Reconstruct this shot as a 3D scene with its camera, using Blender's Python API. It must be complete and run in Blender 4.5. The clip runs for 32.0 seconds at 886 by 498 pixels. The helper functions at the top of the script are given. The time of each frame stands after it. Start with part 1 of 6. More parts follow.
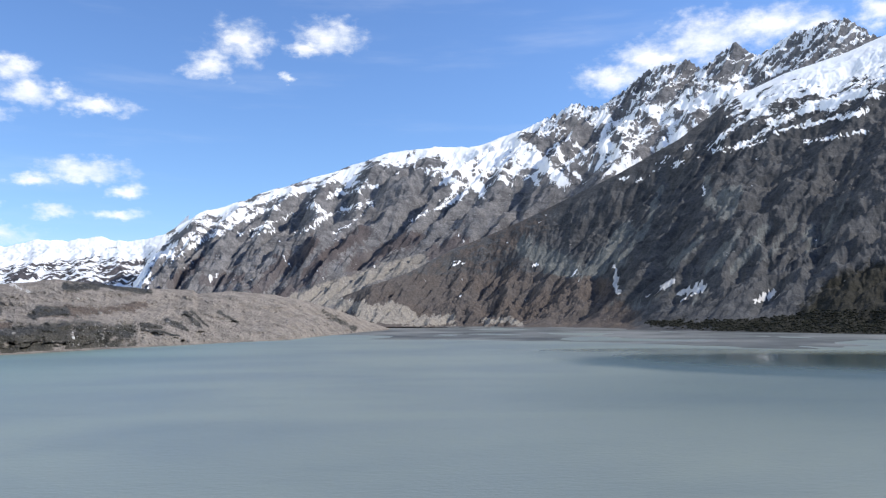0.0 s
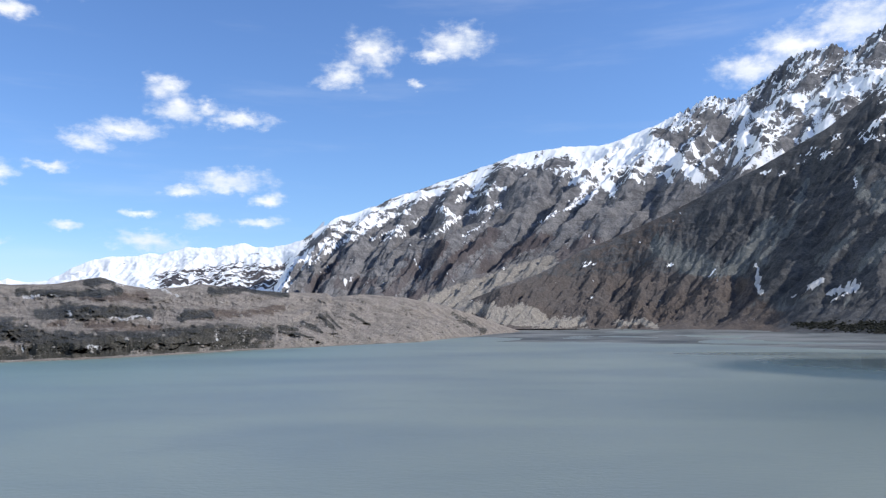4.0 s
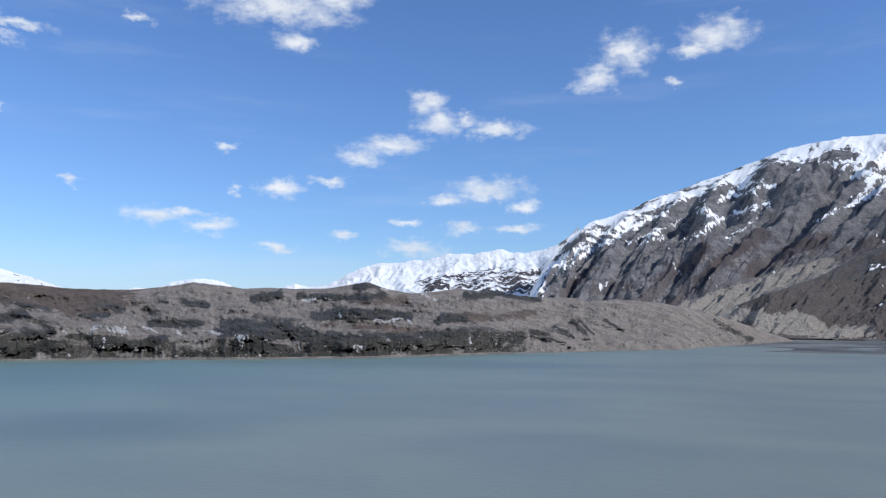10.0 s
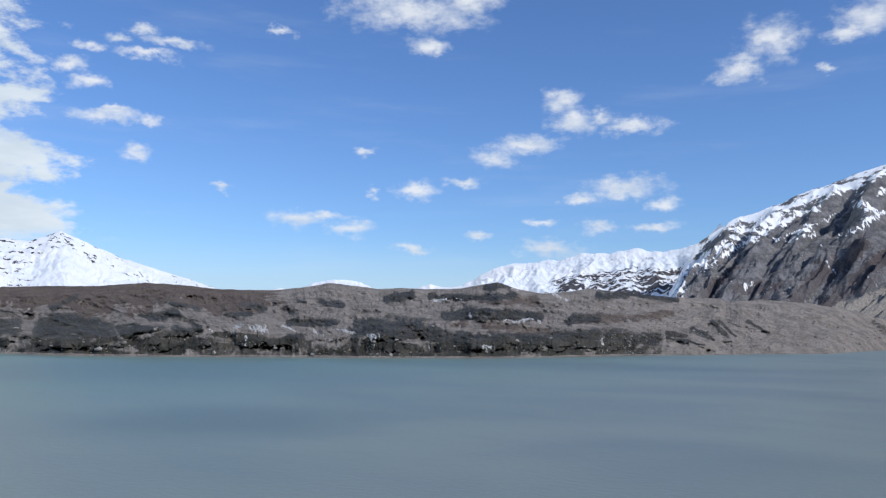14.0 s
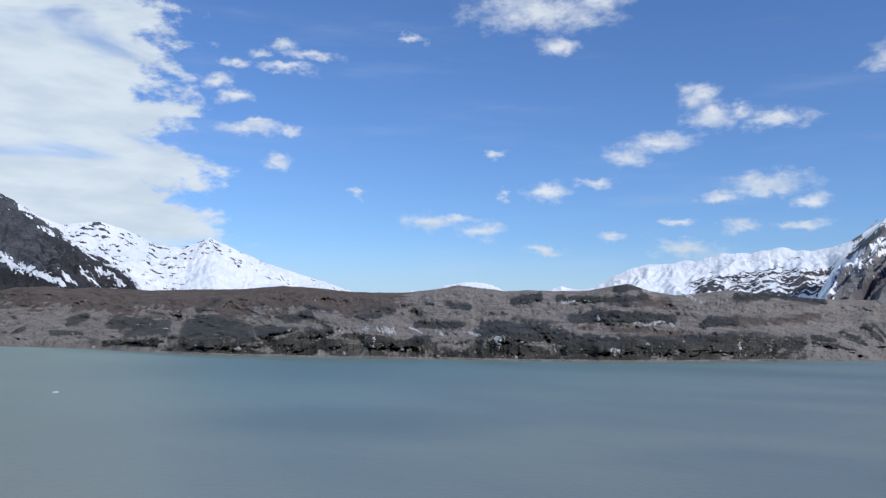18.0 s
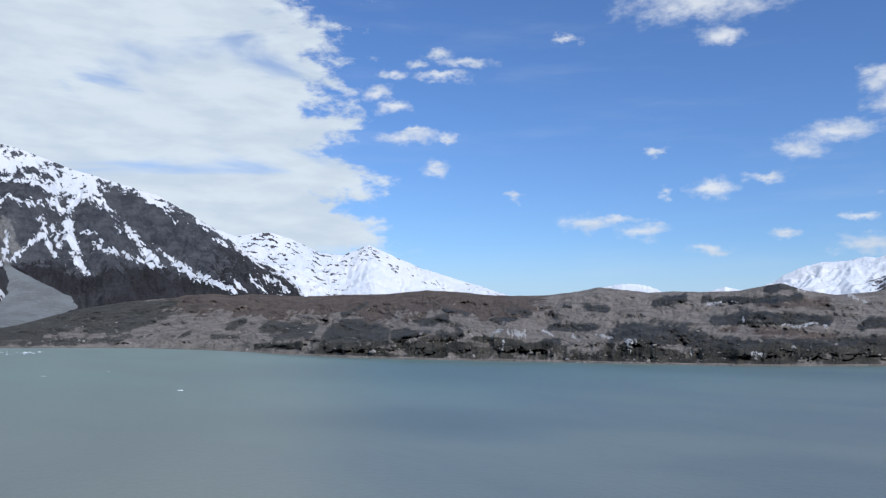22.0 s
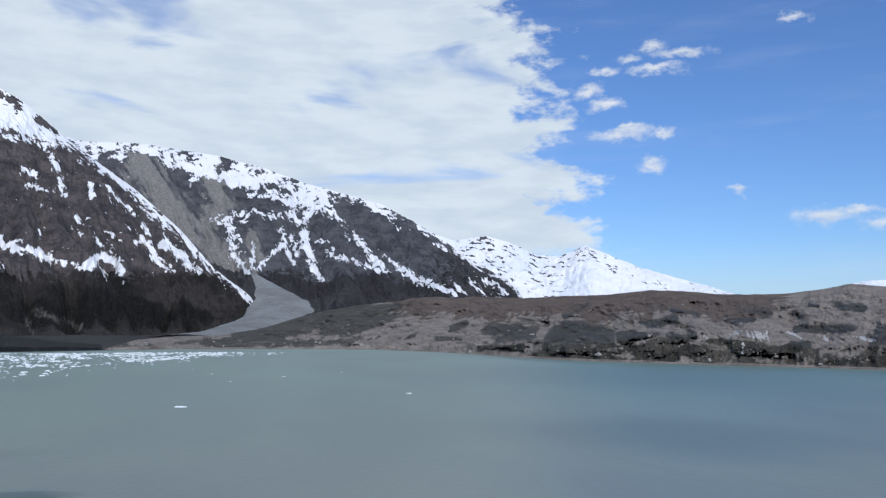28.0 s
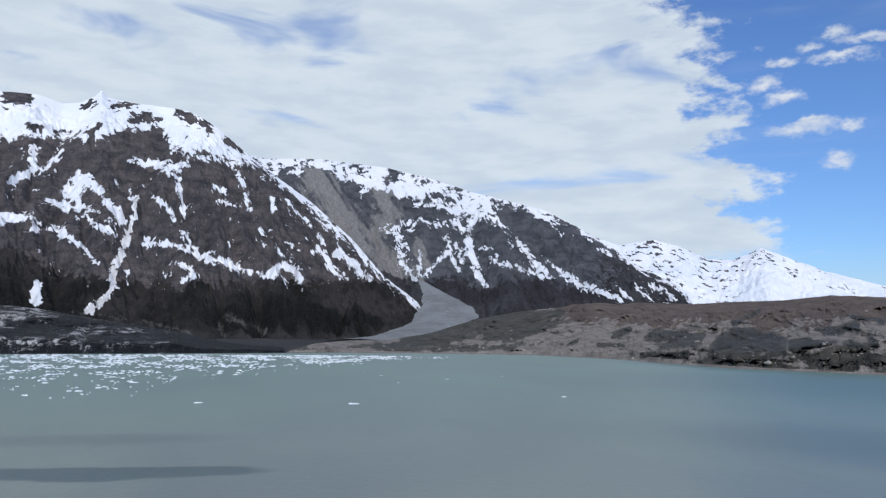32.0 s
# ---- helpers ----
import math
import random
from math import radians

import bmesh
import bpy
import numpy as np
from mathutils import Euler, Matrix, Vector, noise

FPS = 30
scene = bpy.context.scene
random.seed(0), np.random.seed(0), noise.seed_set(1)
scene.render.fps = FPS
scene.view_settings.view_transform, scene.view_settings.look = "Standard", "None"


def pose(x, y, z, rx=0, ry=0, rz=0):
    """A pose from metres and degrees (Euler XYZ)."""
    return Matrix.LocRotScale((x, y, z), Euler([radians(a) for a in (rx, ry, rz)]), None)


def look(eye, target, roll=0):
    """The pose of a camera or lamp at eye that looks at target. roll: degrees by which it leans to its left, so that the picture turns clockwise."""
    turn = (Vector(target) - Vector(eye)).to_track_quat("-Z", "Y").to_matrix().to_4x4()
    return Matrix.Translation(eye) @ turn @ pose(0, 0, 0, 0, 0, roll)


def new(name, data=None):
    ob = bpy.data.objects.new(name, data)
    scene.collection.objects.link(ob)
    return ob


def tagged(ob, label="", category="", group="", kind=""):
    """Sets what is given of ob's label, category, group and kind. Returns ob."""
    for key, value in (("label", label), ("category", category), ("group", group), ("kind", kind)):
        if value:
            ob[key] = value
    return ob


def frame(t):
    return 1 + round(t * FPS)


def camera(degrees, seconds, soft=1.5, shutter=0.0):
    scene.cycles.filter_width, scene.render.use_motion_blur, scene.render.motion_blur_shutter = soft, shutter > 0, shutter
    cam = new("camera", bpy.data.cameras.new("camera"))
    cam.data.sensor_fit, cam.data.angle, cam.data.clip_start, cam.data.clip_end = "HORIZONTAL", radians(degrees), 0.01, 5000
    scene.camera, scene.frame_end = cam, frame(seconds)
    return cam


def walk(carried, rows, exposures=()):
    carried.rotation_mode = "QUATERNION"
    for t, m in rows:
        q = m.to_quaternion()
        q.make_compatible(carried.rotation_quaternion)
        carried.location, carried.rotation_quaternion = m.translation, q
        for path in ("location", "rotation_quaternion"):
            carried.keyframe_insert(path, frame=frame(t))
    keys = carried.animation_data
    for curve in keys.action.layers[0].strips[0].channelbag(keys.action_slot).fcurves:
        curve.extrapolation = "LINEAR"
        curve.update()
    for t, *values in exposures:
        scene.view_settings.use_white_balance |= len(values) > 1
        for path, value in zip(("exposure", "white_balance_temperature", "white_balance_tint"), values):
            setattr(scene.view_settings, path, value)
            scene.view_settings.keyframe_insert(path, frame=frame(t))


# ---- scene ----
cam = camera(58.0, 32.0, soft=1.3)
EYE = 28.0
# seconds, tilt, lean, turn, east, north: the camera stands on the deck of a slow ship and pans to the left
PATH = (
    (0.0, 94.83, 0.53, 0.00, -5.19, -15.12),
    (0.5, 94.87, 0.53, 1.12, -4.90, -14.28),
    (1.0, 94.89, 0.55, 2.21, -4.61, -13.44),
    (1.5, 94.92, 0.60, 3.37, -4.32, -12.60),
    (2.0, 94.95, 0.57, 4.57, -4.03, -11.76),
    (2.5, 94.98, 0.59, 5.42, -3.75, -10.92),
    (3.0, 94.99, 0.59, 6.79, -3.46, -10.08),
    (3.5, 95.02, 0.67, 8.04, -3.17, -9.24),
    (5.5, 95.31, 0.27, 13.74, -2.02, -5.88),
    (6.0, 95.37, 0.22, 15.15, -1.73, -5.04),
    (6.5, 95.38, 0.15, 16.48, -1.44, -4.20),
    (7.0, 95.42, 0.16, 18.77, -1.15, -3.36),
    (7.5, 95.47, 0.11, 20.45, -0.86, -2.52),
    (8.0, 95.50, 0.10, 22.16, -0.58, -1.68),
    (8.5, 95.52, -0.07, 23.86, -0.29, -0.84),
    (9.0, 95.54, -0.12, 25.44, 0.00, 0.00),
    (9.5, 95.53, -0.14, 26.65, 0.29, 0.84),
    (10.0, 95.50, -0.26, 27.54, 0.58, 1.68),
    (10.5, 95.46, -0.27, 28.86, 0.86, 2.52),
    (11.0, 95.46, -0.25, 30.22, 1.15, 3.36),
    (11.5, 95.45, -0.26, 31.38, 1.44, 4.20),
    (12.0, 95.45, -0.34, 32.36, 1.73, 5.04),
    (12.5, 95.43, -0.41, 33.54, 2.02, 5.88),
    (13.0, 95.45, -0.52, 34.71, 2.30, 6.72),
    (13.5, 95.44, -0.56, 35.91, 2.59, 7.56),
    (14.0, 95.45, -0.61, 37.17, 2.88, 8.40),
    (14.5, 95.47, -0.64, 38.44, 3.17, 9.24),
    (16.5, 95.51, -0.83, 43.10, 4.32, 12.60),
    (17.0, 95.52, -0.86, 44.32, 4.61, 13.44),
    (17.5, 95.50, -0.82, 45.49, 4.90, 14.28),
    (18.0, 95.50, -0.84, 46.59, 5.19, 15.12),
    (18.4, 95.52, -0.82, 47.67, 5.45, 15.79),
    (18.6, 95.53, -0.78, 48.22, 9.55, 18.40),
    (18.8, 95.55, -0.69, 48.79, 13.66, 21.01),
    (19.0, 95.57, -0.61, 49.35, 17.76, 23.61),
    (19.2, 95.57, -0.56, 50.00, 21.86, 26.22),
    (19.4, 95.57, -0.51, 50.65, 25.97, 28.83),
    (19.6, 95.57, -0.47, 51.23, 30.07, 31.44),
    (19.7, 95.56, -0.47, 51.48, 32.12, 32.74),
    (20.0, 95.55, -0.45, 52.23, 31.08, 32.92),
    (20.5, 95.61, -0.50, 53.72, 29.40, 33.27),
    (21.0, 95.60, -0.50, 55.26, 27.72, 33.63),
    (21.5, 95.60, -0.59, 56.73, 26.03, 33.98),
    (22.0, 95.60, -0.59, 57.97, 24.35, 34.33),
    (22.5, 95.59, -0.54, 59.24, 22.67, 34.68),
    (23.0, 95.55, -0.53, 60.15, 20.99, 35.04),
    (23.5, 95.56, -0.50, 61.29, 19.30, 35.39),
    (24.0, 95.57, -0.61, 62.85, 17.62, 35.74),
    (24.5, 95.56, -0.56, 64.26, 15.94, 36.09),
    (25.0, 95.57, -0.57, 65.59, 14.26, 36.45),
    (25.5, 95.56, -0.58, 66.59, 12.57, 36.80),
    (27.5, 95.58, -0.47, 72.37, 5.84, 38.21),
    (28.0, 95.59, -0.43, 73.41, 4.16, 38.56),
    (28.5, 95.60, -0.48, 74.69, 2.48, 38.91),
    (29.0, 95.58, -0.54, 75.93, 0.79, 39.26),
    (29.5, 95.58, -0.45, 77.25, -0.89, 39.62),
    (30.0, 95.59, -0.40, 78.65, -2.57, 39.97),
    (30.5, 95.62, -0.39, 79.97, -4.25, 40.32),
    (30.7, 95.66, -0.46, 80.68, 1.36, 40.06),
    (30.9, 95.70, -0.54, 81.38, 6.99, 39.82),
    (31.1, 95.75, -0.61, 82.09, 12.62, 39.58),
    (31.3, 95.79, -0.69, 82.80, 18.25, 39.34),
    (31.5, 95.83, -0.76, 83.50, 23.88, 39.10),
    (32.0, 95.88, -0.77, 85.18, 22.20, 39.45),
)
walk(cam, [(t, pose(x, y, EYE, rx, ry, rz)) for t, rx, ry, rz, x, y in PATH],
     exposures=((0, 0.53, 6980, 10), (3, 0.44, 6850, 10), (6, 0.28, 6700, 10), (9, 0.12, 6580, 10), (13, 0.02, 6500, 10), (19, -0.09, 6360, 10), (25, -0.09, 6360, 10), (28, -0.08, 6380, 10), (32, -0.14, 6380, 10)))

# ---- light ----
SUN_AZ, SUN_EL = -88.0, 38.0          # degrees to the left of north, degrees above the horizon


def polar(az, r, z=0.0):
    """A place by its bearing (degrees to the left of +y) and distance."""
    a = radians(az)
    return Vector((-math.sin(a) * r, math.cos(a) * r, z))


# bearing, and the ship's place (east, north) and turn there, blended to fit the camera's view
DECK = np.array(((-45, -5.2, -15.1, 0.0), (0, -5.2, -15.1, 0.0), (8, -3.2, -9.2, 0.1), (15, -1.7, -5.0, -0.09), (25, 0.0, 0.0, -0.1), (35, 2.3, 6.7, -0.03), (42, 7.0, 14.0, 0.2), (52, 22.0, 31.0, 0.7),
                 (57, 24.4, 34.4, 0.76), (65, 14.3, 36.4, 0.67), (73, 8.0, 38.6, 0.63), (79, 6.0, 40.0, 0.7), (85, 12.0, 40.0, 0.72), (140, 14.0, 40.0, 0.72)))


def ashore(xyz):
    """Places laid out by bearing from one point, shifted to fit the moving camera's view."""
    az = np.degrees(np.arctan2(-xyz[..., 0], xyz[..., 1]))
    x, y, t = (np.interp(az, DECK[:, 0], DECK[:, k]) for k in (1, 2, 3))
    c, s = np.cos(np.radians(t)), np.sin(np.radians(t))
    return np.stack([xyz[..., 0] * c - xyz[..., 1] * s + x, xyz[..., 0] * s + xyz[..., 1] * c + y, xyz[..., 2]], -1)


sun = new("sun", bpy.data.lights.new("sun", "SUN"))
sun.data.energy, sun.data.angle, sun.data.color = 3.5, radians(0.53), (1.0, 0.955, 0.89)
sun.matrix_world = look(polar(SUN_AZ, 100, 100 * math.tan(radians(SUN_EL))), (0, 0, 0))

# bearing, height, half width, half height of each cloud, in degrees
CLOUDS = (
    (28.8, 15.9, 1.2, 0.7),
    (27.9, 14.5, 1.4, 0.9),
    (26.1, 14.8, 0.8, 0.5),
    (23.7, 14.0, 2.0, 0.5),
    (33.7, 12.0, 1.4, 0.7),
    (31.2, 12.8, 1.9, 0.6),
    (35.7, 10.1, 1.1, 0.3),
    (39.0, 9.6, 1.3, 0.5),
    (27.5, 9.1, 1.3, 0.4),
    (24.3, 9.8, 2.5, 0.6),
    (21.7, 8.6, 1.0, 0.4),
    (26.3, 6.9, 1.0, 0.4),
    (22.3, 6.9, 1.5, 0.3),
    (29.6, 5.6, 2.0, 0.5),
    (48.0, 7.3, 1.6, 0.5),
    (45.9, 7.7, 1.6, 0.3),
    (43.7, 6.7, 1.5, 0.5),
    (14.4, 19.0, 1.6, 1.2),
    (16.5, 17.0, 1.5, 0.8),
    (8.0, 19.5, 2.1, 0.9),
    (9.9, 18.8, 1.1, 0.5),
    (39.8, 21.9, 4.5, 1.0),
    (38.5, 19.9, 1.2, 0.6),
    (35.2, 22.5, 2.1, 0.7),
)
CLOUDS_SOUTH = (
    (58.5, 11.4, 0.9, 0.5),
    (56.3, 18.7, 1.7, 0.3),
    (49.2, 20.3, 0.8, 0.3),
    (60.1, 18.5, 0.7, 0.3),
    (61.5, 15.7, 1.1, 0.4),
    (60.1, 13.9, 0.5, 0.3),
    (58.1, 13.5, 0.7, 0.3),
    (42.8, 12.2, 0.6, 0.3),
    (53.0, 9.6, 0.6, 0.3),
    (34.9, 6.4, 0.7, 0.3),
    (30.2, 7.4, 0.7, 0.3),
    (39.5, 5.3, 1.2, 0.3),
    (11.1, 16.6, 0.5, 0.3),
    (42.2, 9.3, 0.5, 0.3),
    (-12.6, 16.4, 2.2, 0.8),
    (-15.4, 17.5, 2.3, 1.0),
    (-18.8, 18.4, 3.0, 1.4),
    (-22.5, 18.8, 2.9, 1.1),
    (-25.6, 18.4, 1.9, 0.7),
    (-29.6, 18.6, 1.3, 0.9),
    (61.9, 17.8, 1.2, 0.3),
    (58.2, 17.7, 1.7, 0.3),
    (60.7, 13.5, 2.1, 0.4),
    (63.2, 16.6, 1.0, 0.4),
    (58.6, 19.3, 1.1, 0.3),
)


def link(tree, a, b):
    tree.links.new(a, b)


def math_node(tree, op, a, b=None, c=None):
    n = tree.nodes.new("ShaderNodeMath")
    n.operation = op
    for i, v in enumerate((a, b, c)):
        if v is None:
            continue
        if isinstance(v, (int, float)):
            n.inputs[i].default_value = v
        else:
            link(tree, v, n.inputs[i])
    return n.outputs[0]


def vec_node(tree, op, a, b=None, c=None):
    n = tree.nodes.new("ShaderNodeVectorMath")
    n.operation = op
    for i, v in enumerate((a, b, c)):
        if v is None:
            continue
        if isinstance(v, (tuple, list)):
            n.inputs[i].default_value = v
        else:
            link(tree, v, n.inputs[i])
    return n.outputs["Value"] if op in ("LENGTH", "DOT_PRODUCT") else n.outputs[0]


def noise_node(tree, vector, scale, detail=4.0, rough=0.55, color=False, distortion=0.0):
    n = tree.nodes.new("ShaderNodeTexNoise")
    n.inputs["Scale"].default_value, n.inputs["Detail"].default_value = scale, detail
    n.inputs["Roughness"].default_value, n.inputs["Distortion"].default_value = rough, distortion
    if vector is not None:
        link(tree, vector, n.inputs["Vector"])
    return n.outputs["Color" if color else "Fac"]


def ramp(tree, value, lo, hi, to_lo=0.0, to_hi=1.0):
    n = tree.nodes.new("ShaderNodeMapRange")
    n.interpolation_type = "SMOOTHSTEP"
    for i, v in enumerate((value, lo, hi, to_lo, to_hi)):
        if isinstance(v, (int, float)):
            n.inputs[i].default_value = v
        else:
            link(tree, v, n.inputs[i])
    return n.outputs[0]


def mix(tree, fac, a, b, blend="MIX"):
    n = tree.nodes.new("ShaderNodeMix")
    n.data_type, n.blend_type = "RGBA", blend
    for key, v in ((0, fac), (6, a), (7, b)):
        if isinstance(v, (int, float)):
            n.inputs[key].default_value = v
        elif isinstance(v, tuple):
            n.inputs[key].default_value = (*v, 1.0) if len(v) == 3 else v
        else:
            link(tree, v, n.inputs[key])
    return n.outputs[2]


def make_world():
    world = bpy.data.worlds.new("sky")
    scene.world = world
    world.use_nodes = True
    tree = world.node_tree
    tree.nodes.clear()
    out = tree.nodes.new("ShaderNodeOutputWorld")
    bg = tree.nodes.new("ShaderNodeBackground")
    sky = tree.nodes.new("ShaderNodeTexSky")
    sky.sky_type, sky.sun_disc = "NISHITA", False
    sky.sun_elevation, sky.sun_rotation = radians(SUN_EL), radians(-SUN_AZ)
    sky.altitude, sky.air_density, sky.dust_density, sky.ozone_density = 0, 1.0, 0.35, 1.6
    coord = tree.nodes.new("ShaderNodeTexCoord").outputs["Generated"]
    sep = tree.nodes.new("ShaderNodeSeparateXYZ")
    link(tree, coord, sep.inputs[0])
    az = math_node(tree, "DEGREES", math_node(tree, "ARCTAN2", math_node(tree, "MULTIPLY", sep.outputs[0], -1.0), sep.outputs[1]))
    el = math_node(tree, "DEGREES", math_node(tree, "ARCSINE", sep.outputs[2]))
    comb = tree.nodes.new("ShaderNodeCombineXYZ")
    link(tree, az, comb.inputs[0])
    link(tree, el, comb.inputs[1])
    p = comb.outputs[0]
    stretched = vec_node(tree, "MULTIPLY", p, (0.6, 1.0, 1.0))
    big = vec_node(tree, "SUBTRACT", noise_node(tree, stretched, 0.55, 3, 0.5, True), (0.5, 0.5, 0.5))
    fine = vec_node(tree, "SUBTRACT", noise_node(tree, stretched, 1.9, 5, 0.6, True), (0.5, 0.5, 0.5))
    q = vec_node(tree, "MULTIPLY_ADD", big, (2.4, 1.5, 0.0), p)
    q = vec_node(tree, "MULTIPLY_ADD", fine, (1.5, 1.1, 0.0), q)
    nearest = None
    for caz, cel, w, h in CLOUDS + CLOUDS_SOUTH:
        s = (1.0 / w, 1.0 / h, 0.0)
        d = vec_node(tree, "LENGTH", vec_node(tree, "MULTIPLY_ADD", q, s, (-caz * s[0], -cel * s[1], 0.0)))
        nearest = d if nearest is None else math_node(tree, "SMOOTH_MIN", nearest, d, 0.25)
    shred = noise_node(tree, stretched, 1.3, 6, 0.62)
    body = math_node(tree, "ADD", nearest, math_node(tree, "MULTIPLY", math_node(tree, "SUBTRACT", shred, 0.5), 2.1))
    puffs = ramp(tree, body, 1.6, -0.15, 0.0, 0.9)
    # the sheet of high cloud in the west, broken into bands
    bands = vec_node(tree, "MULTIPLY", p, (0.06, 0.21, 1.0))
    sheet_noise = noise_node(tree, bands, 1.5, 4, 0.5, distortion=0.5)
    edge_noise = noise_node(tree, vec_node(tree, "MULTIPLY", p, (0.26, 0.52, 1.0)), 1.0, 6, 0.6)
    edge = math_node(tree, "MULTIPLY_ADD", math_node(tree, "SUBTRACT", el, 10.0), 0.28, 64.3)
    edge = math_node(tree, "MULTIPLY_ADD", math_node(tree, "SUBTRACT", edge_noise, 0.5), 19.0, edge)
    inside = ramp(tree, math_node(tree, "SUBTRACT", az, edge), -1.6, 1.8)
    floor_el = ramp(tree, math_node(tree, "MULTIPLY_ADD", math_node(tree, "SUBTRACT", edge_noise, 0.5), 3.0, el), 4.6, 6.0)
    holes = ramp(tree, sheet_noise, 0.26, 0.44, 0.35, 0.97)
    back = ramp(tree, az, 150.0, 172.0, 1.0, 0.0)
    sheet = math_node(tree, "MULTIPLY", math_node(tree, "MULTIPLY", inside, floor_el), math_node(tree, "MULTIPLY", holes, back))
    veil = math_node(tree, "MULTIPLY", ramp(tree, noise_node(tree, vec_node(tree, "MULTIPLY", p, (0.05, 0.35, 1.0)), 1.0, 5, 0.6), 0.5, 0.85), 0.14)
    cover = math_node(tree, "MAXIMUM", math_node(tree, "MAXIMUM", puffs, sheet), veil)
    cover = math_node(tree, "MULTIPLY", cover, ramp(tree, el, 0.3, 2.2))
    grey = ramp(tree, noise_node(tree, bands, 3.1, 4, 0.55), 0.32, 0.66)
    white = mix(tree, grey, (6.6, 7.3, 8.3), (8.6, 8.9, 9.3))
    white = mix(tree, inside, white, mix(tree, grey, (6.35, 7.3, 8.3), (7.5, 8.35, 9.1)))
    tint = mix(tree, 1.0, sky.outputs[0], (0.70, 0.965, 1.40), "MULTIPLY")
    tint = mix(tree, ramp(tree, el, 6.5, 0.3, 0.0, 0.65), tint, (5.2, 6.8, 8.8))
    link(tree, mix(tree, cover, tint, white), bg.inputs[0])
    bg.inputs[1].default_value = 0.10
    link(tree, bg.outputs[0], out.inputs[0])


make_world()


# ---- numbers: smooth noise on arrays ----
class Perlin:
    def __init__(self, seed):
        rs = np.random.RandomState(seed)
        self.perm = np.concatenate([rs.permutation(256)] * 3)
        a = rs.rand(256) * 2 * np.pi
        self.gx, self.gy = np.cos(a), np.sin(a)

    def __call__(self, x, y):
        xi, yi = np.floor(x).astype(int), np.floor(y).astype(int)
        xf, yf = x - xi, y - yi
        xi, yi = xi & 255, yi & 255
        u, v = xf ** 3 * (xf * (xf * 6 - 15) + 10), yf ** 3 * (yf * (yf * 6 - 15) + 10)

        def corner(i, j):
            h = self.perm[self.perm[xi + i] + yi + j]
            return self.gx[h] * (xf - i) + self.gy[h] * (yf - j)
        a, b = corner(0, 0), corner(0, 1)
        a, b = a + u * (corner(1, 0) - a), b + u * (corner(1, 1) - b)
        return 1.4 * (a + v * (b - a))

    def fbm(self, x, y, octaves=5, gain=0.5):
        total, amp, norm = 0.0, 1.0, 0.0
        for k in range(octaves):
            total = total + amp * self(x * 2 ** k + 17.3 * k, y * 2 ** k + 5.1 * k)
            norm += amp
            amp *= gain
        return total / norm

    def ridged(self, x, y, octaves=4, gain=0.5):
        """0 in the bottoms of the folds to 1 on their crests."""
        total, amp, norm = 0.0, 1.0, 0.0
        for k in range(octaves):
            total = total + amp * (1 - np.abs(self(x * 2 ** k + 9.7 * k, y * 2 ** k + 3.3 * k)) * 1.6)
            norm += amp
            amp *= gain
        return total / norm


def step(x, lo, hi):
    s = np.clip((x - lo) / (hi - lo), 0, 1)
    return s * s * (3 - 2 * s)


def grid_mesh(name, xyz, layers=None, material=None, smooth=True):
    """A mesh from an array of rows x columns of places, with float layers on its points."""
    nv, nu = xyz.shape[:2]
    me = bpy.data.meshes.new(name)
    me.vertices.add(nv * nu)
    me.vertices.foreach_set("co", xyz.reshape(-1).astype(np.float32))
    idx = np.arange(nv * nu, dtype=np.int32).reshape(nv, nu)
    quads = np.stack([idx[:-1, :-1], idx[1:, :-1], idx[1:, 1:], idx[:-1, 1:]], -1).reshape(-1, 4)
    n = len(quads)
    me.loops.add(4 * n)
    me.loops.foreach_set("vertex_index", quads.reshape(-1))
    me.polygons.add(n)
    me.polygons.foreach_set("loop_start", np.arange(0, 4 * n, 4, dtype=np.int32))
    me.polygons.foreach_set("use_smooth", np.full(n, smooth))
    for key, value in (layers or {}).items():
        me.attributes.new(key, "FLOAT", "POINT").data.foreach_set("value", value.reshape(-1).astype(np.float32))
    me.update(calc_edges=True)
    me.validate()
    if material:
        me.materials.append(material)
    return me


def part(name, me, parent, label=""):
    ob = new(name, me)
    ob.parent = parent
    return tagged(ob, label) if label else ob


# ---- materials ----
def material(name):
    m = bpy.data.materials.new(name)
    m.use_nodes = True
    tree = m.node_tree
    return m, tree, tree.nodes["Principled BSDF"]


def attr(tree, name):
    n = tree.nodes.new("ShaderNodeAttribute")
    n.attribute_name = name
    return n.outputs["Fac"]


def place(tree):
    return tree.nodes.new("ShaderNodeNewGeometry").outputs["Position"]


def bump(tree, bsdf, height, strength, distance):
    n = tree.nodes.new("ShaderNodeBump")
    n.inputs["Strength"].default_value, n.inputs["Distance"].default_value = strength, distance
    link(tree, height, n.inputs["Height"])
    link(tree, n.outputs[0], bsdf.inputs["Normal"])


